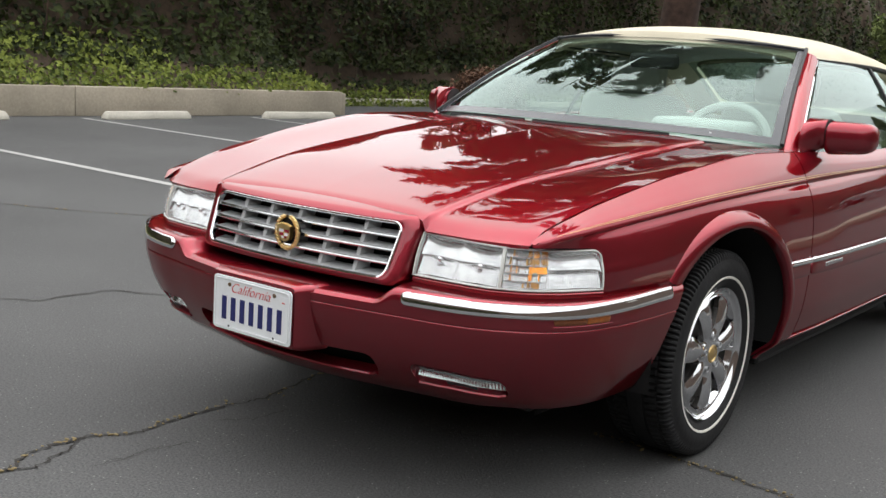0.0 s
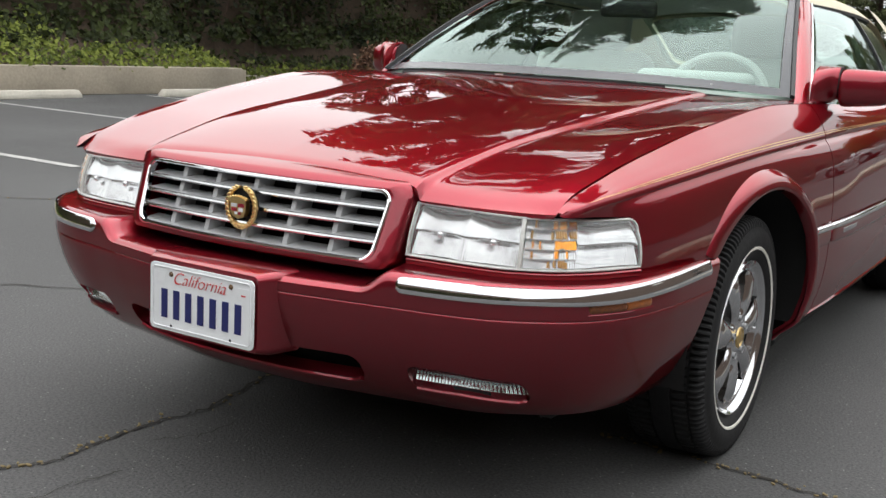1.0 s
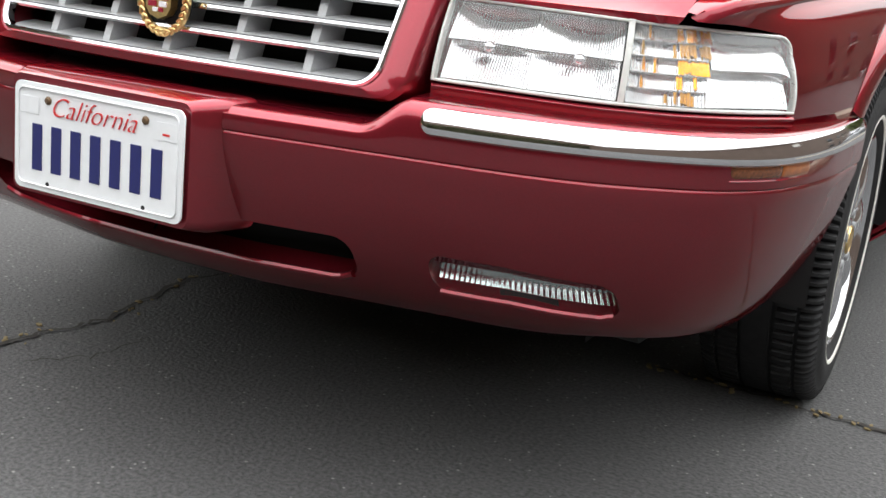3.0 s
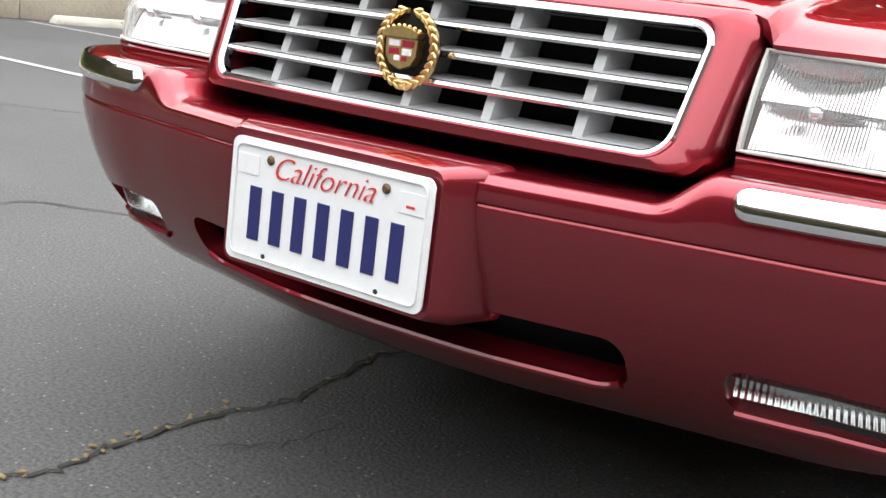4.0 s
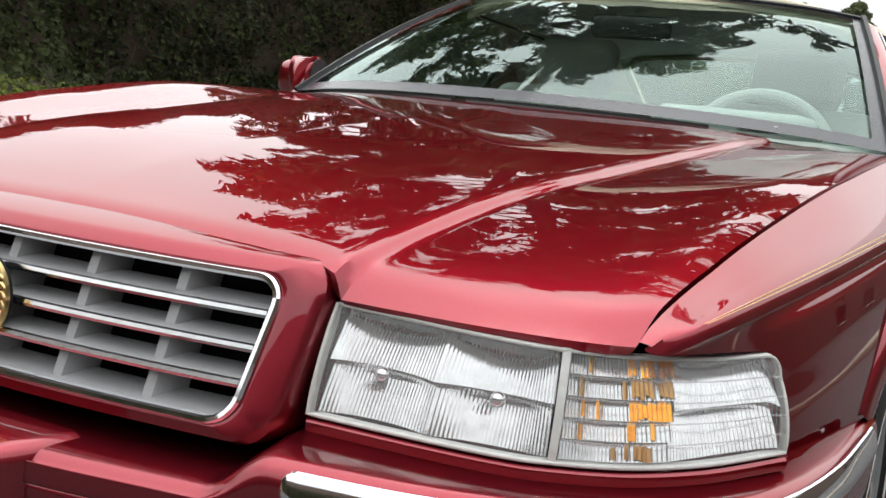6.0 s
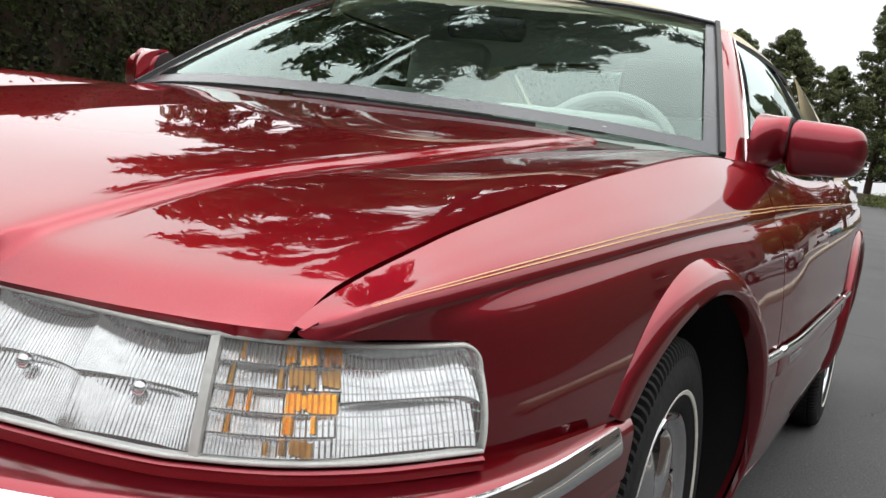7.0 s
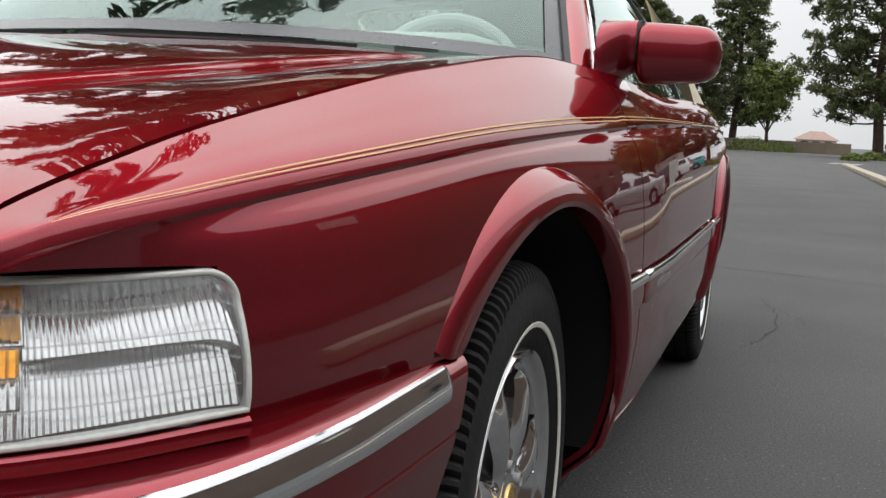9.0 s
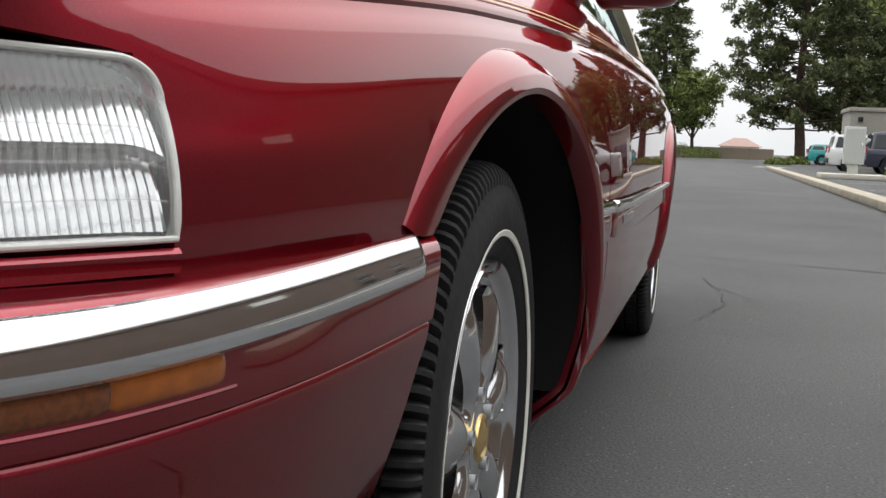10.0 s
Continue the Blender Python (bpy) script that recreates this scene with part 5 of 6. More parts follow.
CRACKS = (([(-0.43, -0.62), (-0.44, -0.46), (-0.52, -0.34), (-0.52, -0.17), (-0.44, -0.04), (-0.47, 0.10), (-0.46, 0.29), (-0.43, 0.48), (-0.50, 0.8), (-0.40, 1.2)], 0.011, 1),
          ([(-0.44, -0.46), (-0.40, -0.40), (-0.46, -0.28), (-0.51, -0.20)], 0.007, 2), ([(-0.30, -0.30), (-0.31, -0.1), (-0.27, 0.02)], 0.004, 3), ([(-0.36, 0.22), (-0.30, 0.30), (-0.30, 0.45)], 0.004, 4),
          ([(0.55, 1.03), (0.80, 1.03), (1.02, 1.0), (1.22, 0.98), (1.5, 0.93), (1.9, 0.95), (2.6, 0.86)], 0.011, 5), ([(-5.4, 1.7), (-4.65, 2.05), (-4.15, 2.3), (-3.7, 2.65), (-2.9, 2.9), (-1.6, 2.95)], 0.013, 6),
          ([(-2.6, 0.3), (-2.1, 0.65), (-2.08, 1.05), (-1.6, 1.3)], 0.010, 7), ([(-1.0, 7.2), (0.85, 7.02), (1.44, 6.88), (2.15, 6.68), (3.1, 6.5)], 0.02, 8),
          ([(1.10, 5.8), (1.12, 5.55), (1.17, 5.4), (1.20, 4.85), (1.12, 4.42), (1.05, 4.2)], 0.006, 9), ([(1.17, 5.4), (1.3, 5.1), (1.32, 4.9)], 0.004, 10), ([(-7.5, -1.2), (-5.0, -0.6), (-3.2, -0.9), (-1.8, -0.5)], 0.008, 11))
for pts, w, seed in CRACKS:
    structure("asphalt_crack", ribbon(pts, w, 0.004, seed), TAR, "dark ragged crack in the asphalt", "crack")
rnd = random.Random(5)
bm = bmesh.new()
for pts, w, seed in CRACKS[:1] + CRACKS[4:6]:
    for k in range(70):
        i = rnd.randrange(len(pts) - 1)
        t = rnd.random()
        x = pts[i][0] + (pts[i + 1][0] - pts[i][0]) * t + rnd.gauss(0, 0.012)
        y = pts[i][1] + (pts[i + 1][1] - pts[i][1]) * t + rnd.gauss(0, 0.012)
        s = rnd.uniform(0.0025, 0.007)
        bmesh.ops.create_icosphere(bm, subdivisions=1, radius=s, matrix=pose(x, y, 0.004, 0, 0, rnd.uniform(0, 360)) @ Matrix.Diagonal((1.6, 0.8, 0.6, 1)))
tagged(part("crack_crumbs", bm, DRY), "dry weeds and crumbs in the cracks", "weeds", kind="stuff")


def paint_line(x0, y0, x1, y1, w, seed=0):
    d = Vector((x1 - x0, y1 - y0, 0))
    n = Vector((-d.y, d.x, 0)).normalized() * w / 2
    k = max(2, int(d.length / 0.25))
    rnd_ = random.Random(seed)
    bm = bmesh.new()
    prev = None
    for i in range(k + 1):
        p = Vector((x0, y0, 0.005)) + d * i / k
        cur = [bm.verts.new(p + n * rnd_.uniform(0.9, 1.05)), bm.verts.new(p - n * rnd_.uniform(0.9, 1.05))]
        if prev:
            bm.faces.new((prev[0], prev[1], cur[1], cur[0]))
        prev = cur
    return outward(bm, (0, 0, 1))


for k, y in enumerate((0.75, 3.98, 7.22, 10.45, 13.7)):
    structure("bay_line", paint_line(-11.3, y, -4.9, y - 0.24, 0.10, k), ROAD_WHITE, "worn white line of a parking bay", "line")
for k, y in enumerate((17.5, 20.5, 23.8, 29.4, 32.0)):
    structure("bay_line", paint_line(4.2, y, 9.4, y + 0.1, 0.10, 20 + k), ROAD_WHITE, "worn white line of a parking bay", "line")
for k in range(2):
    structure("stop_line", paint_line(3.0 + 0.9 * k, 54.0, 3.5 + 0.9 * k, 57.5, 0.45, 30 + k), ROAD_WHITE, "worn white mark on the asphalt", "line")

# ---- wheel stops, kerbs, walls ----
def wheel_stop():
    bm = prism([(-0.085, 0), (0.085, 0), (0.075, 0.05), (0.05, 0.115), (-0.05, 0.115), (-0.075, 0.05)], -0.78, 0.78)
    for v in bm.verts:
        if v.co.z > 0.09:
            v.co.y *= 0.94
    bmesh.ops.bevel(bm, geom=bm.edges[:], offset=0.012, segments=2, profile=0.5, affect="EDGES")
    return bm


stop = tagged(part("wheel_stop", wheel_stop(), PALE_CONCRETE), "pale concrete wheel stop before the low wall", "wheel stop", "wheel stops along the wall")
stop.matrix_world = pose(-11.15, 8.22, 0, 0, 0, 2)
for y, turn in ((11.3, -3), (5.2, 1), (1.9, -1), (-1.3, 2)):
    copy_thing(stop, pose(-11.05 if y > 9 else -11.2, y, 0, 0, 0, turn))


def wall_piece(length, height, thick, seed):
    bm = box(bmesh.new(), (thick, length, height), pose(0, 0, height / 2), 0.014, 2)
    return bm


west = structure("wall_west", box(bmesh.new(), (0.14, 43.0, 0.36), pose(-11.86, -8.4, 0.18), 0.005, 1), CONCRETE, "low weathered concrete retaining wall", "wall")
for k, (y0, y1) in enumerate(((-30, -24), (-24, -18), (-18, -12), (-12, -6), (-6, 0.9), (0.9, 7.35), (7.35, 13.05))):
    p = part("wall_panel", wall_piece(y1 - y0 - 0.012, 0.43, 0.22, k), CONCRETE, west)
    p.location = (-11.80, (y0 + y1) / 2, 0)
structure("kerb_west", box(bmesh.new(), (0.16, 40, 0.16), pose(-13.4, 33.2, 0.08, 0, 0, -3), 0.03, 3), PALE_CONCRETE, "pale concrete kerb below the bank", "kerb")
structure("wall_return", box(bmesh.new(), (2.4, 0.2, 0.40), pose(-12.9, 13.05, 0.20), 0.014, 2), CONCRETE, "end of the concrete retaining wall", "wall")
ke = structure("kerb_east", box(bmesh.new(), (0.10, 46, 0.10), pose(3.40, 26, 0.05), 0.01, 1), CONCRETE, "pale concrete kerb along the drive", "kerb")
kerb_piece = finish(box(bmesh.new(), (0.30, 1.99, 0.13), Matrix(), 0.02, 2), "kerb_stone", CONCRETE)
for k in range(23):
    share("kerb_stone", kerb_piece, ke, pose(3.35, 4.0 + 2.0 * k, 0.066))

# ---- foliage ----
def leaf_mat(name, dark, light, rough=0.55):
    m = bpy.data.materials.new(name)
    m.use_nodes = True
    nt = m.node_tree
    b = nt.nodes["Principled BSDF"]
    b.inputs["Roughness"].default_value, b.inputs["Specular IOR Level"].default_value = rough, 0.22
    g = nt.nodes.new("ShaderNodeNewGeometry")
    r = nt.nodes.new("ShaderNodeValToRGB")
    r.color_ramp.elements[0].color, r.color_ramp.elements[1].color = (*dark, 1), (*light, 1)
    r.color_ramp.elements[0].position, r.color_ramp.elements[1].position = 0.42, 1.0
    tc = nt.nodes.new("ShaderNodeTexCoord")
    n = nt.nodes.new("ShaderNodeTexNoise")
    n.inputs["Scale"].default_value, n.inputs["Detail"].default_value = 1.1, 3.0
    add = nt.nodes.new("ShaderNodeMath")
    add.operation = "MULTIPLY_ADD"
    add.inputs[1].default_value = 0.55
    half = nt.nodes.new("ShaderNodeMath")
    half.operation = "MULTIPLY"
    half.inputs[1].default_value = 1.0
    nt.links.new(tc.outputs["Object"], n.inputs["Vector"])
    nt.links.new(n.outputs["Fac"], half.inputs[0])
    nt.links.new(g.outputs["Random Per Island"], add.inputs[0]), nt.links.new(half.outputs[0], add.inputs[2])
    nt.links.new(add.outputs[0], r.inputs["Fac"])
    nt.links.new(r.outputs["Color"], b.inputs["Base Color"])
    return m


IVY = leaf_mat("light_ivy_leaves", (0.034, 0.054, 0.010), (0.19, 0.225, 0.040), 0.7)
# hedge green, darkened evenly to carry the shade of the trees
HEDGE = leaf_mat("shade_darkened_hedge_leaves", (0.005, 0.0085, 0.003), (0.042, 0.055, 0.0125), 0.75)
PINE = leaf_mat("pine_needles", (0.026, 0.036, 0.015), (0.125, 0.140, 0.056), 0.7)
BROAD = leaf_mat("broad_leaves", (0.045, 0.070, 0.020), (0.20, 0.24, 0.070), 0.7)
RUSSET = leaf_mat("russet_leaves", (0.06, 0.03, 0.02), (0.24, 0.13, 0.08))
BARK = mat("pine_bark", (0.062, 0.036, 0.026), rough=0.95, grain=0.45, scale=9, bump=1.0, coarse=0.3, coarse_scale=2.0)


def scattered(places, size, rnd_, aspect=0.62, curl=0.18):
    """A mesh of small pointed leaves: places are (point, outward direction)."""
    verts, faces = [], []
    for p, n in places:
        d = Vector((n[0] + rnd_.gauss(0, 0.55), n[1] + rnd_.gauss(0, 0.55), n[2] + rnd_.gauss(0, 0.55)))
        if d.length < 1e-3:
            continue
        d.normalize()
        t = d.cross(Vector((rnd_.gauss(0, 1), rnd_.gauss(0, 1), rnd_.gauss(0, 1))))
        if t.length < 1e-3:
            continue
        t.normalize()
        s = d.cross(t)
        L = size * rnd_.uniform(0.6, 1.35)
        W = L * aspect * 0.5
        p = Vector(p)
        i = len(verts)
        verts += [p - t * L / 2, p + s * W + d * curl * L * 0.3, p + t * L / 2 - d * curl * L * 0.4, p - s * W + d * curl * L * 0.3]
        faces += [(i, i + 1, i + 2), (i, i + 2, i + 3)]
    me = bpy.data.meshes.new("leaves")
    me.from_pydata([tuple(v) for v in verts], [], faces)
    return me


bank = Curve((0, 0.12, 0.28, 0.42, 0.6, 0.8, 1.0), (-11.90, -12.35, -12.9, -13.45, -13.75, -14.0, -14.6), (0.40, 0.56, 0.80, 1.15, 2.2, 3.7, 5.6))


def bank_at(y, t, back=0.0):
    x, z = bank(t)
    shift = -2.1 * step(12.6, 14.2, y) * (1 - 0.6 * t)
    if y > 13.2 and t < 0.3:
        z = 0.10 + (z - 0.40) * 1.0 - 0.25 * (1 - t / 0.3)
        z = max(z, 0.02)
    d = 0.45 * t * noise.noise(Vector((y * 0.55, t * 4.0, 1.3))) + 0.25 * min(t * 3, 1) * noise.noise(Vector((y * 1.7, t * 9.0, 4.1)))
    return Vector((x + shift + d - back, y, z + t * t * (0.9 * noise.noise(Vector((y * 0.3, 7.0, 0))) + 1.1 * noise.noise(Vector((y * 1.1, 3.0, 0))))))


structure("bank", outward(grid(lambda a, b: bank_at(-45 + 115 * a, b, 0.10), 240, 24), (1, 0, 0.5)), EARTH, "brown earth bank under ivy and hedge", "bank")


def bank_leaves(count, y0, y1, t0, t1, size, seed, power=1.0):
    rnd_ = random.Random(seed)
    out = []
    for _ in range(count):
        y, t = rnd_.uniform(y0, y1), t0 + (t1 - t0) * rnd_.random() ** power
        p = bank_at(y, t)
        if noise.noise(Vector((y * 0.9, t * 6, 9.0))) < -0.33 and rnd_.random() < 0.8:
            continue
        out.append((p + Vector((rnd_.uniform(-0.16, 0.26), 0, rnd_.uniform(-0.06, 0.12))), (0.75, -0.25, 0.6)))
    return scattered(out, size, rnd_)


def stuff(name, me, material, label, category):
    me.materials.append(material)
    return tagged(new(name, me), label, category, kind="stuff")


stuff("ivy", bank_leaves(8200, -2, 10, 0.0, 0.44, 0.095, 11), IVY, "light green ivy and ground cover on the bank", "ivy")
stuff("ivy", bank_leaves(7000, 10, 30, 0.0, 0.24, 0.095, 16), IVY, "light green ivy and ground cover on the bank", "ivy")
stuff("ivy", bank_leaves(5000, -45, -2, 0.0, 0.46, 0.14, 12), IVY, "light green ivy and ground cover on the bank", "ivy")
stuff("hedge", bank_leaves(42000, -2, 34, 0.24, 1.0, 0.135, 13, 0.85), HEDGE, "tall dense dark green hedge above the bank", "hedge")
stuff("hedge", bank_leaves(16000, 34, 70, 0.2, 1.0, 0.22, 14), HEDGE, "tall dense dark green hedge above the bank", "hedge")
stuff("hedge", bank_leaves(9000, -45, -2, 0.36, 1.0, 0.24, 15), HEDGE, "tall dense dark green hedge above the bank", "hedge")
rnd = random.Random(3)
tw = bmesh.new()
for k in range(46):
    y, t = rnd.uniform(0, 26), rnd.uniform(0.35, 0.85)
    p = bank_at(y, t)
    q = p + Vector((rnd.uniform(0.0, 0.25), rnd.uniform(-0.3, 0.3), rnd.uniform(0.3, 0.8)))
    join(tw, tube([p, p.lerp(q, 0.5) + Vector((0.05, 0, 0)), q], rnd.uniform(0.006, 0.014), 5))
tagged(part("hedge_twigs", tw, BARK), "bare brown twigs in the hedge", "twigs", kind="stuff")


def ball_leaves(c, r, count, size, seed, material, name, label, category, squash=0.8):
    rnd_ = random.Random(seed)
    out = []
    for _ in range(count):
        d = Vector((rnd_.gauss(0, 1), rnd_.gauss(0, 1), rnd_.gauss(0, 1))).normalized()
        k = (0.75 + 0.25 * rnd_.random()) * (1 + 0.22 * noise.noise(d * 2.2 + Vector((seed, 0, 0))))
        p = Vector(c) + Vector((d.x * r[0], d.y * r[1], abs(d.z) * r[2])) * k
        out.append((p, d))
    me = scattered(out, size, rnd_)
    me.materials.append(material)
    crown = new(name, me)
    return tagged(crown, label, category)


ball_leaves((-12.6, 19.0, 0.1), (0.9, 1.2, 0.95), 2600, 0.10, 21, RUSSET, "shrub", "russet-tipped round shrub on the bank", "shrub")


def limb_path(a, b, sag, rnd_):
    return [a.lerp(b, k / 4) + Vector((rnd_.gauss(0, 0.05), rnd_.gauss(0, 0.05), -sag * math.sin(math.pi * k / 4))) for k in range(5)]


def taper(path, r0, r1, n=7):
    bm = bmesh.new()
    rings = []
    m = len(path)
    for i, p in enumerate(path):
        t = (path[min(i + 1, m - 1)] - path[max(i - 1, 0)]).normalized()
        u = t.orthogonal().normalized()
        v = t.cross(u)
        r = r0 + (r1 - r0) * i / (m - 1)
        rings.append([bm.verts.new(p + (u * math.cos(2 * math.pi * k / n) + v * math.sin(2 * math.pi * k / n)) * r) for k in range(n)])
    for a, b in zip(rings, rings[1:]):
        for k in range(n):
            bm.faces.new((a[k], a[(k + 1) % n], b[(k + 1) % n], b[k]))
    return bm


def conifer(height, spread, bare, seed, limbs=70, tufts=9, quads=16, tuft=0.55, radius=0.36, column=0.5):
    """A pine: a leaning trunk, tapered limbs in rough whorls, and needle tufts along and at the end of each limb."""
    rnd_ = random.Random(seed)
    lean = Vector((rnd_.uniform(-0.03, 0.03), rnd_.uniform(-0.03, 0.03), 1))
    spine = [Vector((lean.x * h + 0.15 * math.sin(h * 0.5 + seed), lean.y * h + 0.12 * math.cos(h * 0.4), h)) for h in [height * k / 12 for k in range(13)]]
    trunk = taper(spine, radius, 0.05, 12)
    branches = bmesh.new()
    places = []
    for i in range(limbs):
        f = (i + rnd_.random()) / limbs
        h = bare + (height * 0.97 - bare) * f
        a = i * 2.4 + rnd_.uniform(-0.5, 0.5)
        reach = spread * (column * math.sin(math.pi * min(0.18 + 0.82 * f, 1)) ** 0.8 + (1 - column) * (1 - f)) * rnd_.uniform(0.5, 1.15) + 0.3
        base = spine[0].lerp(spine[-1], h / height)
        end = base + Vector((math.cos(a) * reach, math.sin(a) * reach, reach * rnd_.uniform(0.0, 0.35)))
        path = limb_path(base, end, 0.06 * reach, rnd_)
        join(branches, taper(path, 0.07 * (1 - f) + 0.02, 0.012, 5))
        for k in range(tufts):
            t = 0.30 + 0.70 * rnd_.random() ** 0.7
            c = base.lerp(end, t) + Vector((rnd_.gauss(0, 0.16), rnd_.gauss(0, 0.16), rnd_.gauss(0.05, 0.12))) * (0.4 + 0.25 * reach)
            for _ in range(quads):
                d = Vector((rnd_.gauss(0, 1), rnd_.gauss(0, 1), rnd_.gauss(0.35, 0.8)))
                places.append((c + d.normalized() * tuft * 0.55 * rnd_.random() ** 0.5, d))
    return trunk, branches, scattered(places, min(tuft * 0.62, 0.40), rnd_, 0.34, 0.1)


def tree(name, label, build, m, leaves, category="tree", group=""):
    t = thing(name, label, category, group, m)
    trunk, branches, crown = build
    part("trunk", trunk, BARK, t)
    tagged(part("branchwork", branches, BARK, t), kind="stuff")
    crown.materials.append(leaves)
    c = new("crown", crown)
    c.parent = t
    tagged(c, kind="stuff")
    return t


big_pine = tree("pine_tree", "tall spreading pine with a thick brown trunk", conifer(18.5, 6.7, 4.3, 5, limbs=92, tufts=14, quads=36, tuft=0.80, radius=0.36, column=0.75), pose(-6.3, 15.6, 0), PINE)
# a smaller copy added behind the bank to darken the hedge
copy_thing(big_pine, pose(-15.8, 27, 0, 0, 0, 140) @ Matrix.Scale(0.8, 4))
far_pine = tree("pine_tree", "tall dark green pine beside the drive", conifer(20, 6.8, 2.6, 8, limbs=150, tufts=13, quads=26, tuft=0.80, radius=0.42, column=0.6), pose(7.1, 86.5, 0), PINE, group="pines round the lot")
copy_thing(far_pine, pose(-11.0, 92, 0, 0, 0, 120) @ Matrix.Scale(0.68, 4))
copy_thing(far_pine, pose(-7.5, 101, 0, 0, 0, 20) @ Matrix.Scale(0.6, 4))
copy_thing(far_pine, pose(-15.5, 91, 0, 0, 0, 270) @ Matrix.Scale(0.66, 4))
copy_thing(far_pine, pose(-19.5, 86, 0, 0, 0, 220) @ Matrix.Scale(0.66, 4))
copy_thing(far_pine, pose(-27.0, 82, 0, 0, 0, 40) @ Matrix.Scale(0.7, 4))
copy_thing(far_pine, pose(17.5, 92, 0, 0, 0, 300))
spire = tree("pine_tree", "tall narrow pine with gaps in its crown", conifer(22, 4.4, 2.2, 17, limbs=150, tufts=11, quads=24, tuft=0.85, radius=0.40, column=0.35), pose(-4.6, 113, 0), PINE, group="pines round the lot")
copy_thing(spire, pose(12.5, 98, 0, 0, 0, 70))
copy_thing(spire, pose(-34, 70, 0, 0, 0, 200))


def broadleaf(height, spread, bare, seed, limbs=46, clumps=9, quads=15, size=0.42):
    rnd_ = random.Random(seed)
    spine = [Vector((0.2 * math.sin(k * 0.7 + seed), 0.2 * math.cos(k * 0.6), height * 0.7 * k / 8)) for k in range(9)]
    trunk = taper(spine, 0.26, 0.07, 10)
    branches = bmesh.new()
    places = []
    for i in range(limbs):
        f = i / limbs
        base = spine[2 + int(6 * f)]
        a, up = i * 2.4, rnd_.uniform(0.1, 0.9)
        reach = spread * rnd_.uniform(0.45, 1.05)
        end = Vector((base.x + math.cos(a) * reach * (1 - 0.4 * up), base.y + math.sin(a) * reach * (1 - 0.4 * up), min(bare + (height - bare) * (0.25 + 0.75 * f * 0.6 + 0.4 * up * 0.6), height)))
        join(branches, taper(limb_path(base, end, -0.1, rnd_), 0.07, 0.012, 5))
        for _ in range(clumps):
            c = base.lerp(end, 0.4 + 0.6 * rnd_.random()) + Vector((rnd_.gauss(0, 0.4), rnd_.gauss(0, 0.4), rnd_.gauss(0, 0.3)))
            for _ in range(quads):
                d = Vector((rnd_.gauss(0, 1), rnd_.gauss(0, 1), rnd_.gauss(0, 1)))
                places.append((c + d * 0.28, d))
    return trunk, branches, scattered(places, size, rnd_, 0.7)


ash = tree("broadleaf_tree", "light green broadleaf tree with an open crown", broadleaf(13, 4.6, 3.0, 31), pose(13.5, 64, 0), BROAD, group="broadleaf trees round the lot")
copy_thing(ash, pose(20, 78, 0, 0, 0, 90))
copy_thing(ash, pose(-1.2, 108, 0, 0, 0, 150) @ Matrix.Scale(0.75, 4))
copy_thing(ash, pose(-18.5, 45, 0, 0, 0, 10))
copy_thing(ash, pose(-11.5, 50, 0, 0, 0, 200) @ Matrix.Scale(0.42, 4))
copy_thing(ash, pose(-17, 38, 0, 0, 0, 300))


# ---- far side of the lot ----
TAN = mat("tan_block", (0.26, 0.21, 0.155), rough=0.9, grain=0.12, scale=10, bump=0.2, coarse=0.12, coarse_scale=0.6)
STUCCO = mat("brown_stucco", (0.105, 0.074, 0.058), rough=0.9, grain=0.1, scale=30, bump=0.2, coarse=0.1, coarse_scale=0.4)
GREYBLOCK = mat("grey_block", (0.30, 0.28, 0.25), rough=0.9, grain=0.12, scale=12, bump=0.2, coarse=0.12, coarse_scale=0.6)
DARKGLASS = mat("dark_window_glass", (0.02, 0.024, 0.028), rough=0.08, grain=0.1, scale=3)
ROOF_PINK = mat("pinkish_roof_tiles", (0.33, 0.22, 0.19), rough=0.9, grain=0.15, scale=20, coarse=0.1, coarse_scale=1)
OFFWHITE = mat("off_white_render", (0.62, 0.60, 0.55), rough=0.85, grain=0.06, scale=20, coarse=0.06, coarse_scale=1)
BOX_GREY = mat("pale_grey_enamel", (0.50, 0.52, 0.49), rough=0.5, grain=0.05, scale=20, coarse=0.05, coarse_scale=2)

north = structure("wall_north", box(bmesh.new(), (46, 0.18, 1.0), pose(-16.5, 112.1, 0.5), 0.01, 1), TAN, "low tan block wall at the end of the drive", "wall")
panel = finish(box(bmesh.new(), (2.27, 0.26, 1.10), Matrix(), 0.02, 1), "wall_panel", TAN)
for k in range(20):
    share("wall_panel", panel, north, pose(-38.3 + 2.3 * k, 112.0, 0.552))


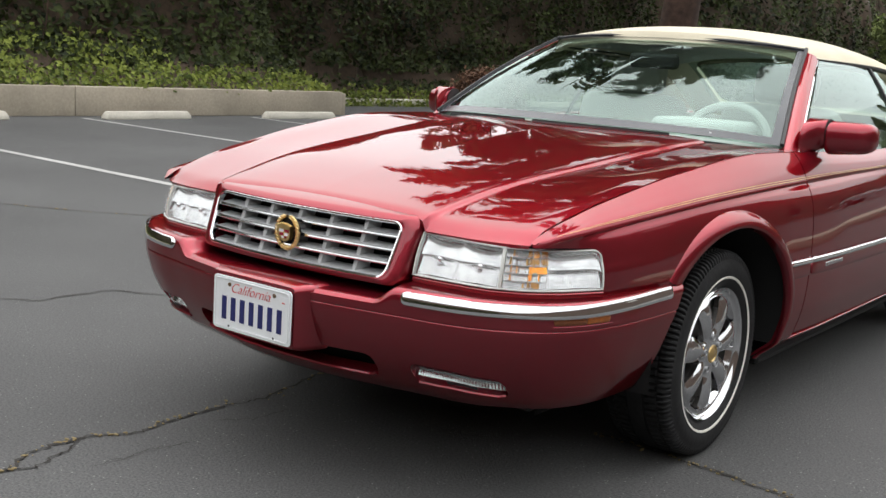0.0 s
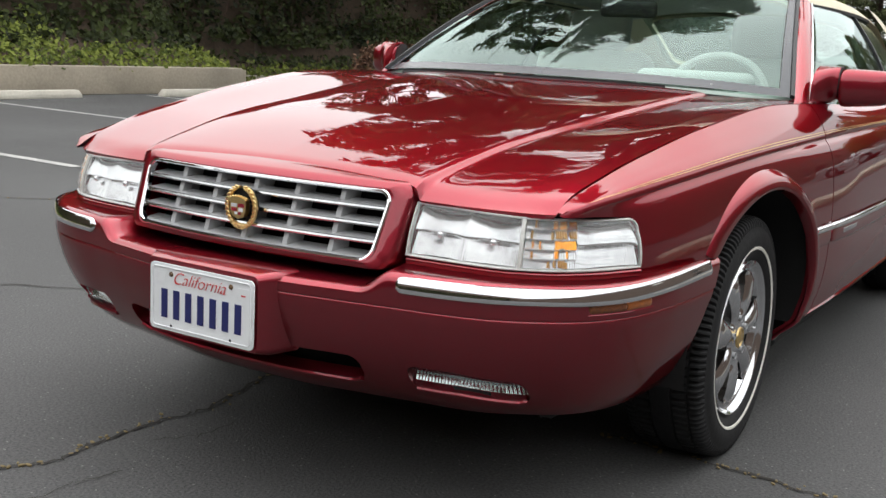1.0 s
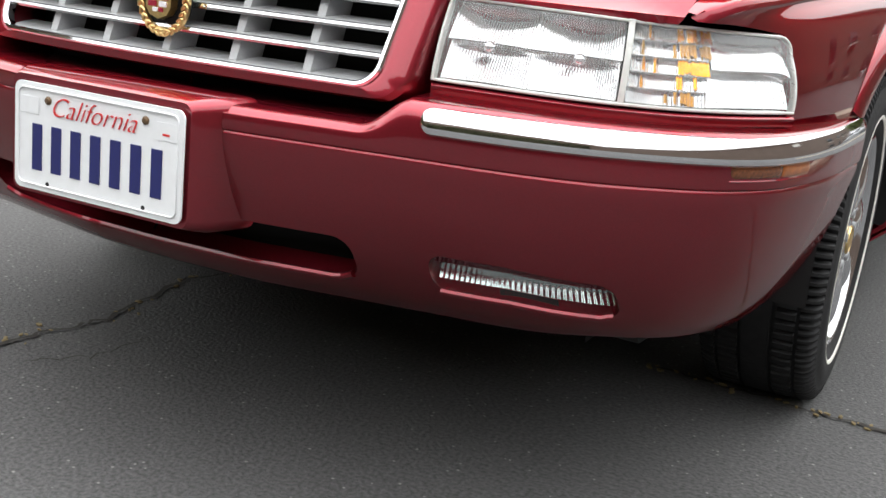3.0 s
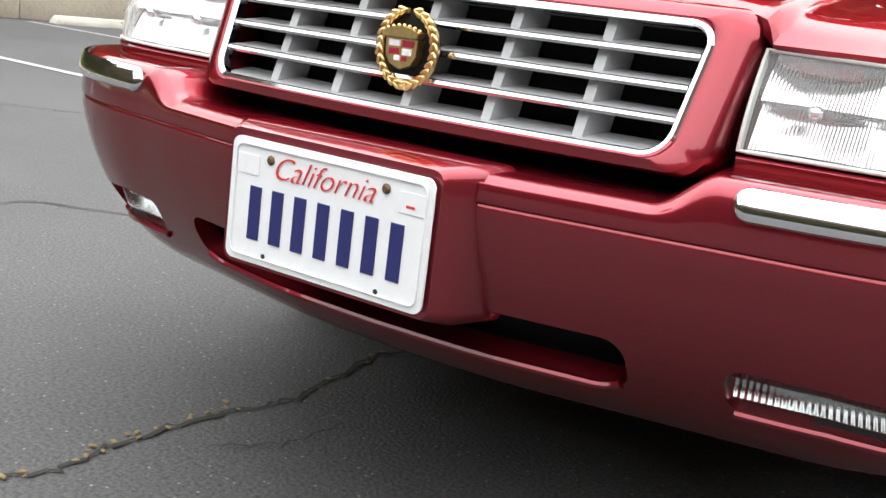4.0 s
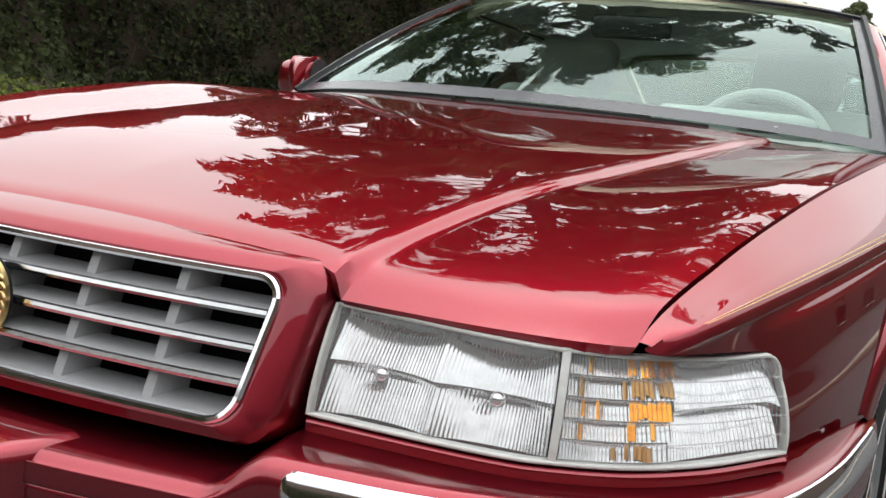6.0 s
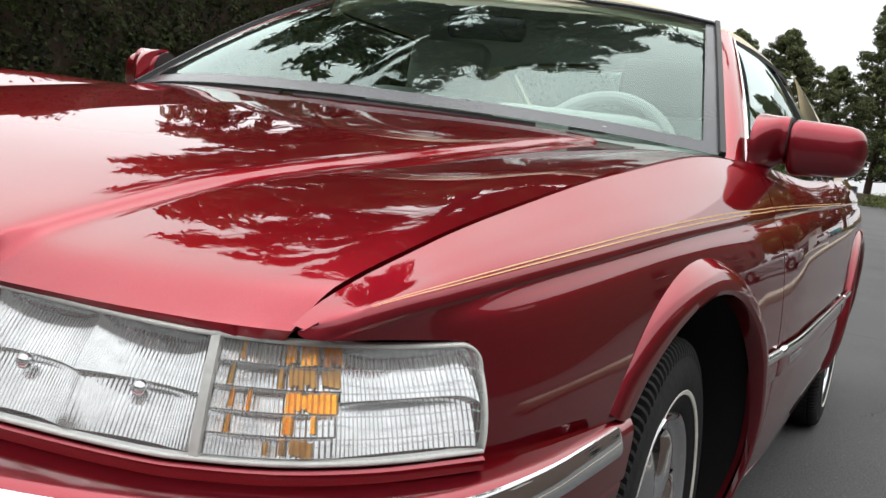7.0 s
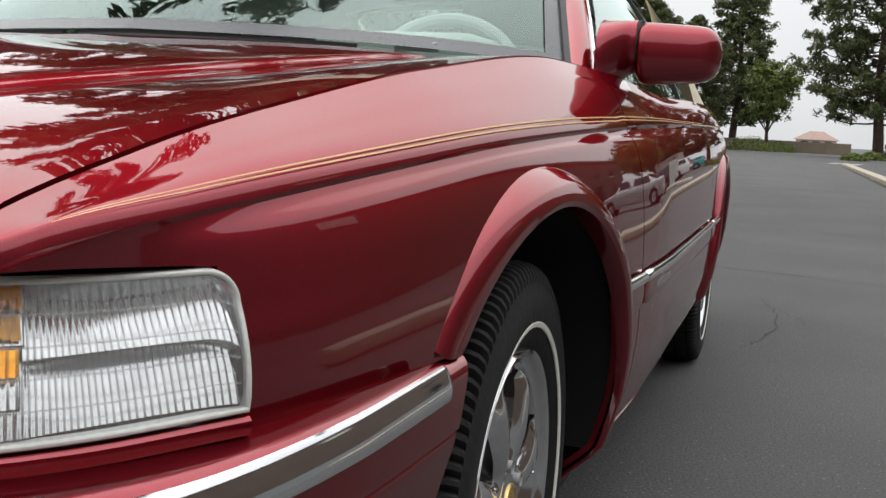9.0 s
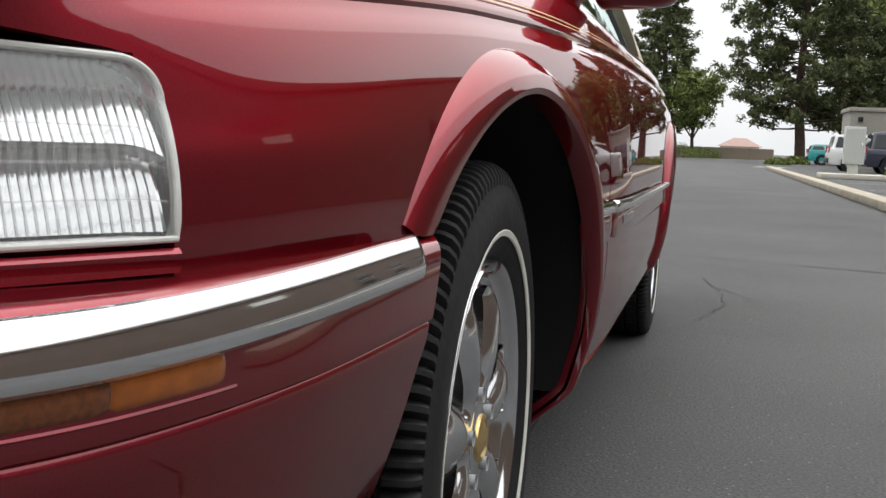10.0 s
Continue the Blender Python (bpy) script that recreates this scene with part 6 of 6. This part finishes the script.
def house(x, y, w, d, h, rise):
    t = thing("house", "pale house with a low pinkish tiled roof", "house", "houses beyond the wall", pose(x, y, 0))
    part("wall", box(bmesh.new(), (w, d, h), pose(0, 0, h / 2), 0.03, 1), OFFWHITE, t)
    bm = bmesh.new()
    e = 0.6
    v = [bm.verts.new(p) for p in ((-w / 2 - e, -d / 2 - e, h), (w / 2 + e, -d / 2 - e, h), (w / 2 + e, d / 2 + e, h), (-w / 2 - e, d / 2 + e, h), (-w / 2 + d / 3, 0, h + rise), (w / 2 - d / 3, 0, h + rise))]
    for q in ((0, 1, 5, 4), (1, 2, 5), (2, 3, 4, 5), (3, 0, 4), (3, 2, 1, 0)):
        bm.faces.new([v[i] for i in q])
    part("roof", outward(bm), ROOF_PINK, t)
    for k in (-1, 0, 1):
        wdw = part("window", box(bmesh.new(), (1.6, 0.06, 1.1), pose(k * w / 3.4, -d / 2 - 0.02, h * 0.6), 0.01, 1), OFFWHITE, t)
        part("pane", box(bmesh.new(), (1.4, 0.06, 0.9), pose(k * w / 3.4, -d / 2 - 0.045, h * 0.6), 0.01, 1), DARKGLASS, wdw)
    return t


house(5.6, 240, 8, 8, 1.9, 1.8)
house(42, 190, 20, 12, 3.0, 2.0)

# enclosure of grey block
enc = thing("enclosure", "flat-topped grey block enclosure", "enclosure", "", pose(10.6, 63.5, 0))
part("wall", box(bmesh.new(), (5.4, 4.0, 3.1), pose(0, 0, 1.55), 0.02, 1), GREYBLOCK, enc)
part("coping", box(bmesh.new(), (5.6, 4.2, 0.22), pose(0, 0, 3.2), 0.03, 2), GREYBLOCK, enc)
part("lamp", box(bmesh.new(), (0.25, 0.18, 0.2), pose(-2.2, -2.08, 2.7), 0.02, 2), BLACK, enc)


# building east, with windows
def building(x, y0, y1, h):
    b = thing("office_building", "long brown stucco building with a few dark windows", "building", "", pose(x, 0, 0))
    part("wall", box(bmesh.new(), (12, y1 - y0, h), pose(6, (y0 + y1) / 2, h / 2), 0.03, 1), STUCCO, b)
    part("parapet", box(bmesh.new(), (12.4, y1 - y0 + 0.4, 0.5), pose(6, (y0 + y1) / 2, h + 0.2), 0.04, 2), STUCCO, b)
    for y, z, w, hh in ((17.5, 5.9, 2.6, 0.9),):
        part("sign_board", box(bmesh.new(), (0.12, w, hh), pose(-0.06, y, z), 0.02, 1), OFFWHITE, b, "pale plain board")
    for k in range(4):
        y = y1 - 26 + 6.2 * k
        for z, hh in ((1.55, 1.7), (4.35, 1.4)):
            w = part("window", box(bmesh.new(), (0.10, 2.0, hh), pose(-0.02, y, z), 0.015, 1), BLACK, b)
            for s in (-1, 1):
                part("pane", box(bmesh.new(), (0.04, 0.88, hh - 0.16), pose(-0.065, y + s * 0.47, z), 0.0, 1), DARKGLASS, w)
            part("sill", box(bmesh.new(), (0.20, 2.2, 0.08), pose(-0.06, y, z - hh / 2 - 0.05), 0.01, 1), OFFWHITE, w)
    return b


building(16.5, -22, 58, 7.1)
# unseen wall and hedge, added to block low sky light on the car's front
structure("wall_south", box(bmesh.new(), (60, 0.4, 12.0), pose(-6, -26, 6.0), 0.03, 1), STUCCO, "unseen stucco wall added to block low light from the south", "wall")
stuff("hedge", scattered([((random.Random(k).uniform(-34, 22), -25.6 + random.Random(k + 9).uniform(0, 0.8), random.Random(k + 77).uniform(0.1, 9.2)), (0, 1, 0.4)) for k in range(15000)], 0.36, random.Random(4)), HEDGE, "unseen dark green hedge added before the light-blocking wall", "hedge")

# electrical cabinet on a pad
cab = thing("utility_cabinet", "pale grey metal utility cabinet on a concrete pad", "cabinet", "", pose(5.1, 34.6, 0))
part("pad", box(bmesh.new(), (1.9, 1.5, 0.16), pose(0, 0, 0.08), 0.03, 2), PALE_CONCRETE, cab)
part("pedestal", box(bmesh.new(), (0.28, 0.3, 0.36), pose(0, 0, 0.33), 0.01, 2), BOX_GREY, cab)
body_ = part("box", box(bmesh.new(), (0.58, 0.42, 1.12), pose(0, 0, 1.02), 0.02, 2), BOX_GREY, cab)
part("door", box(bmesh.new(), (0.50, 0.012, 1.0), pose(0, -0.212, 1.02), 0.006, 1), BOX_GREY, body_)
part("latch", box(bmesh.new(), (0.03, 0.02, 0.09), pose(0.2, -0.222, 1.05), 0.005, 1), CHROME, body_)

# bushes
for k, (x, y, r, h) in enumerate(((6.9, 34.5, 0.9, 0.85), (4.8, 70.5, 0.8, 0.45), (6.4, 79.0, 1.0, 0.6), (-2.6, 101, 2.2, 1.3), (-0.2, 106, 1.8, 1.0))):
    ball_leaves((x, y, 0.0), (r, r, h), 1500, 0.16, 40 + k, BROAD, "bush", "rounded green bush at the edge of the drive", "bush")

# dumpster
dmp = thing("dumpster", "dark blue steel dumpster under the trees", "dumpster", "", pose(-6.2, 93.5, 0))
DUMP = mat("dark_blue_steel", (0.03, 0.04, 0.06), rough=0.5, grain=0.15, scale=8, coarse=0.2, coarse_scale=1.5)
part("bin", box(bmesh.new(), (3.4, 1.8, 1.4), pose(0, 0, 0.85), 0.03, 1), DUMP, dmp)
for k in range(6):
    part("rib", box(bmesh.new(), (0.08, 0.06, 1.3), pose(-1.5 + 0.6 * k, -0.93, 0.85), 0.01, 1), DUMP, dmp)
for s in (-1, 1):
    part("foot", box(bmesh.new(), (0.2, 1.6, 0.16), pose(1.4 * s, 0, 0.08), 0.01, 1), BLACK, dmp)


# ---- parked vehicles ----
def vehicle(label, paint, m, length, width_, height, suv, group="parked vehicles"):
    """A parked vehicle, nose towards +y of its own frame, built from side outlines swept across with rounded flanks."""
    t = thing("parked_car", label, "car", group, m)
    L, W, H = length / 2, width_ / 2, height
    belt_z = 0.92 if not suv else 1.05
    if suv:
        low = [(-L, 0.42), (-L + 0.02, 0.75), (-L + 0.06, belt_z), (L - 1.1, belt_z), (L - 0.25, 0.92), (L, 0.72), (L, 0.40), (L - 0.1, 0.28), (-L + 0.1, 0.28)]
        cabin = [(-L + 0.08, belt_z - 0.02), (-L + 0.22, H - 0.06), (-L + 0.5, H), (L - 2.2, H), (L - 1.9, H - 0.05), (L - 1.15, belt_z - 0.02)]
    else:
        low = [(-L, 0.45), (-L + 0.02, 0.80), (-L + 0.12, 0.98), (-L + 0.8, 1.0), (L - 1.3, 0.95), (L - 0.3, 0.80), (L, 0.62), (L, 0.36), (L - 0.1, 0.24), (-L + 0.1, 0.26)]
        cabin = [(-L + 0.62, 0.96), (-L + 1.45, H - 0.02), (-L + 1.9, H), (L - 2.3, H - 0.02), (L - 1.35, 0.93)]

    def slab(outline, halves):
        bm = bmesh.new()
        rings_ = [[bm.verts.new((x, y * sy, z * sz + oz)) for y, z in outline] for x, sy, sz, oz in halves]
        n = len(outline)
        for a, b in zip(rings_, rings_[1:]):
            for k in range(n):
                bm.faces.new((a[k], a[(k + 1) % n], b[(k + 1) % n], b[k]))
        bm.faces.new(rings_[0][::-1]), bm.faces.new(rings_[-1])
        outward(bm)
        bmesh.ops.bevel(bm, geom=[e for e in bm.edges if e.calc_face_angle(0) > 0.5], offset=0.03, segments=2, profile=0.5, affect="EDGES")
        return bm

    body = part("body", slab(low, [(-W, 0.965, 0.94, 0.03), (-W + 0.06, 1.0, 1.0, 0), (W - 0.06, 1.0, 1.0, 0), (W, 0.965, 0.94, 0.03)]), paint, t)
    inset = W * 0.80
    cz = cabin[0][1]
    part("cabin", slab(cabin, [(-W + 0.05, 1.0, 0.0, cz), (-inset, 0.97, 1.0, 0), (inset, 0.97, 1.0, 0), (W - 0.05, 1.0, 0.0, cz)]), paint, t)
    h0, h1 = cz + 0.06, H - 0.12
    ya, yb = cabin[0][0], cabin[-1][0]
    for s in (-1, 1):
        for k, (f0, f1) in enumerate(((0.20, 0.52), (0.55, 0.80)) if not suv else ((0.06, 0.30), (0.33, 0.56), (0.59, 0.82))):
            y0, y1 = ya + (yb - ya) * f0, ya + (yb - ya) * f1
            bm = bmesh.new()
            xo, xi = W - 0.035, inset + 0.035
            q = [(xo - 0.02, y0, h0), (xo - 0.02, y1, h0), (xi, y1 - 0.10, h1), (xi, y0 + 0.10, h1)]
            fc = bm.faces.new([bm.verts.new((s * x, y, z)) for x, y, z in q])
            r = bmesh.ops.extrude_face_region(bm, geom=[fc])
            for v in r["geom"]:
                if isinstance(v, bmesh.types.BMVert):
                    v.co.x += 0.02 * s
            part("side_window", outward(bm), DARKGLASS, t)
    rear_y, front_y = cabin[0][0], cabin[-1][0]
    for (y0, z0), (y1, z1), sgn, nm in ((cabin[0], cabin[1], -1, "rear_window"), (cabin[-1], cabin[-2], 1, "windscreen")):
        bm = bmesh.new()
        a, b = 0.16, 0.88
        q = [(-W * 0.80, y0 + (y1 - y0) * a, z0 + (z1 - z0) * a), (W * 0.80, y0 + (y1 - y0) * a, z0 + (z1 - z0) * a), (W * 0.72, y0 + (y1 - y0) * b, z0 + (z1 - z0) * b), (-W * 0.72, y0 + (y1 - y0) * b, z0 + (z1 - z0) * b)]
        fc = bm.faces.new([bm.verts.new((x, y * 0.975 + 0.015 * sgn, z)) for x, y, z in q])
        r = bmesh.ops.extrude_face_region(bm, geom=[fc])
        for v in r["geom"]:
            if isinstance(v, bmesh.types.BMVert):
                v.co.y += 0.02 * sgn
        part(nm, outward(bm), DARKGLASS, t)
    for s in (-1, 1):
        part("tail_lamp", box(bmesh.new(), (0.34, 0.06, 0.16 if not suv else 0.30), pose(s * (W - 0.24), -L + 0.03, 0.84 if not suv else 0.98), 0.02, 2), RED_LENS, t, "red tail lamp")
        part("headlamp", box(bmesh.new(), (0.40, 0.08, 0.14), pose(s * (W - 0.28), L - 0.05, 0.66), 0.02, 2), REFLECTOR, t)
    part("plate", box(bmesh.new(), (0.31, 0.02, 0.15), pose(0, -L - 0.005, 0.72), 0.005, 1), PLATE_WHITE, t)
    part("bumper", box(bmesh.new(), (width_ - 0.1, 0.16, 0.22), pose(0, -L + 0.03, 0.48), 0.05, 3), paint if not suv else BLACK, t)
    r_ = 0.32 if not suv else 0.36
    for s in (-1, 1):
        for y in (-L + 0.95, L - 0.88):
            w = part("wheel", revolve([(-0.10, 0.20), (-0.11, r_ - 0.03), (-0.09, r_), (0.09, r_), (0.11, r_ - 0.03), (0.10, 0.20)], 32), RUBBER, t)
            w.matrix_local = pose(s * (W - 0.10), y, r_)
            part("rim", revolve([(0.09, 0.205), (0.07, 0.19), (0.085, 0.06), (0.085, 0.0)] if s > 0 else [(-0.09, 0.205), (-0.07, 0.19), (-0.085, 0.06), (-0.085, 0.0)], 20), SILVER, w)
            part("arch", revolve([(0.0, r_ + 0.05), (0.012 * s, r_ + 0.045), (0.012 * s, 0.2)], 28), BLACK, t).matrix_local = pose(s * (W - 0.012), y, r_)
    return t


SILVERPAINT = mat("silver_car_paint", (0.52, 0.53, 0.54), rough=0.3, metal=0.5, grain=0.05, scale=300, coat=0.8)
WHITEPAINT = mat("white_car_paint", (0.75, 0.75, 0.74), rough=0.35, grain=0.02, scale=100, coat=0.8)
NAVYPAINT = mat("dark_navy_car_paint", (0.020, 0.024, 0.045), rough=0.35, grain=0.1, scale=100, coat=0.8)
TEALPAINT = mat("teal_car_paint", (0.03, 0.30, 0.30), rough=0.4, grain=0.05, scale=100, coat=0.5)
vehicle("silver sedan parked with its tail to the drive", SILVERPAINT, pose(7.5, 26.2, 0, 0, 0, -90), 4.75, 1.82, 1.46, False)
vehicle("white sport utility car parked with red tail lamps", WHITEPAINT, pose(8.35, 53.2, 0, 0, 0, -90), 4.6, 1.84, 1.68, True)
vehicle("dark navy sport utility car parked beside a white one", NAVYPAINT, pose(9.6, 49.6, 0, 0, 0, -90), 4.8, 1.9, 1.78, True)
vehicle("teal car parked far down the drive", TEALPAINT, pose(9.6, 81.0, 0, 0, 0, -90), 4.6, 1.75, 1.45, True)
vehicle("white car parked under the far trees", WHITEPAINT, pose(-9.6, 88.0, 0, 0, 0, 80), 4.6, 1.8, 1.5, False)
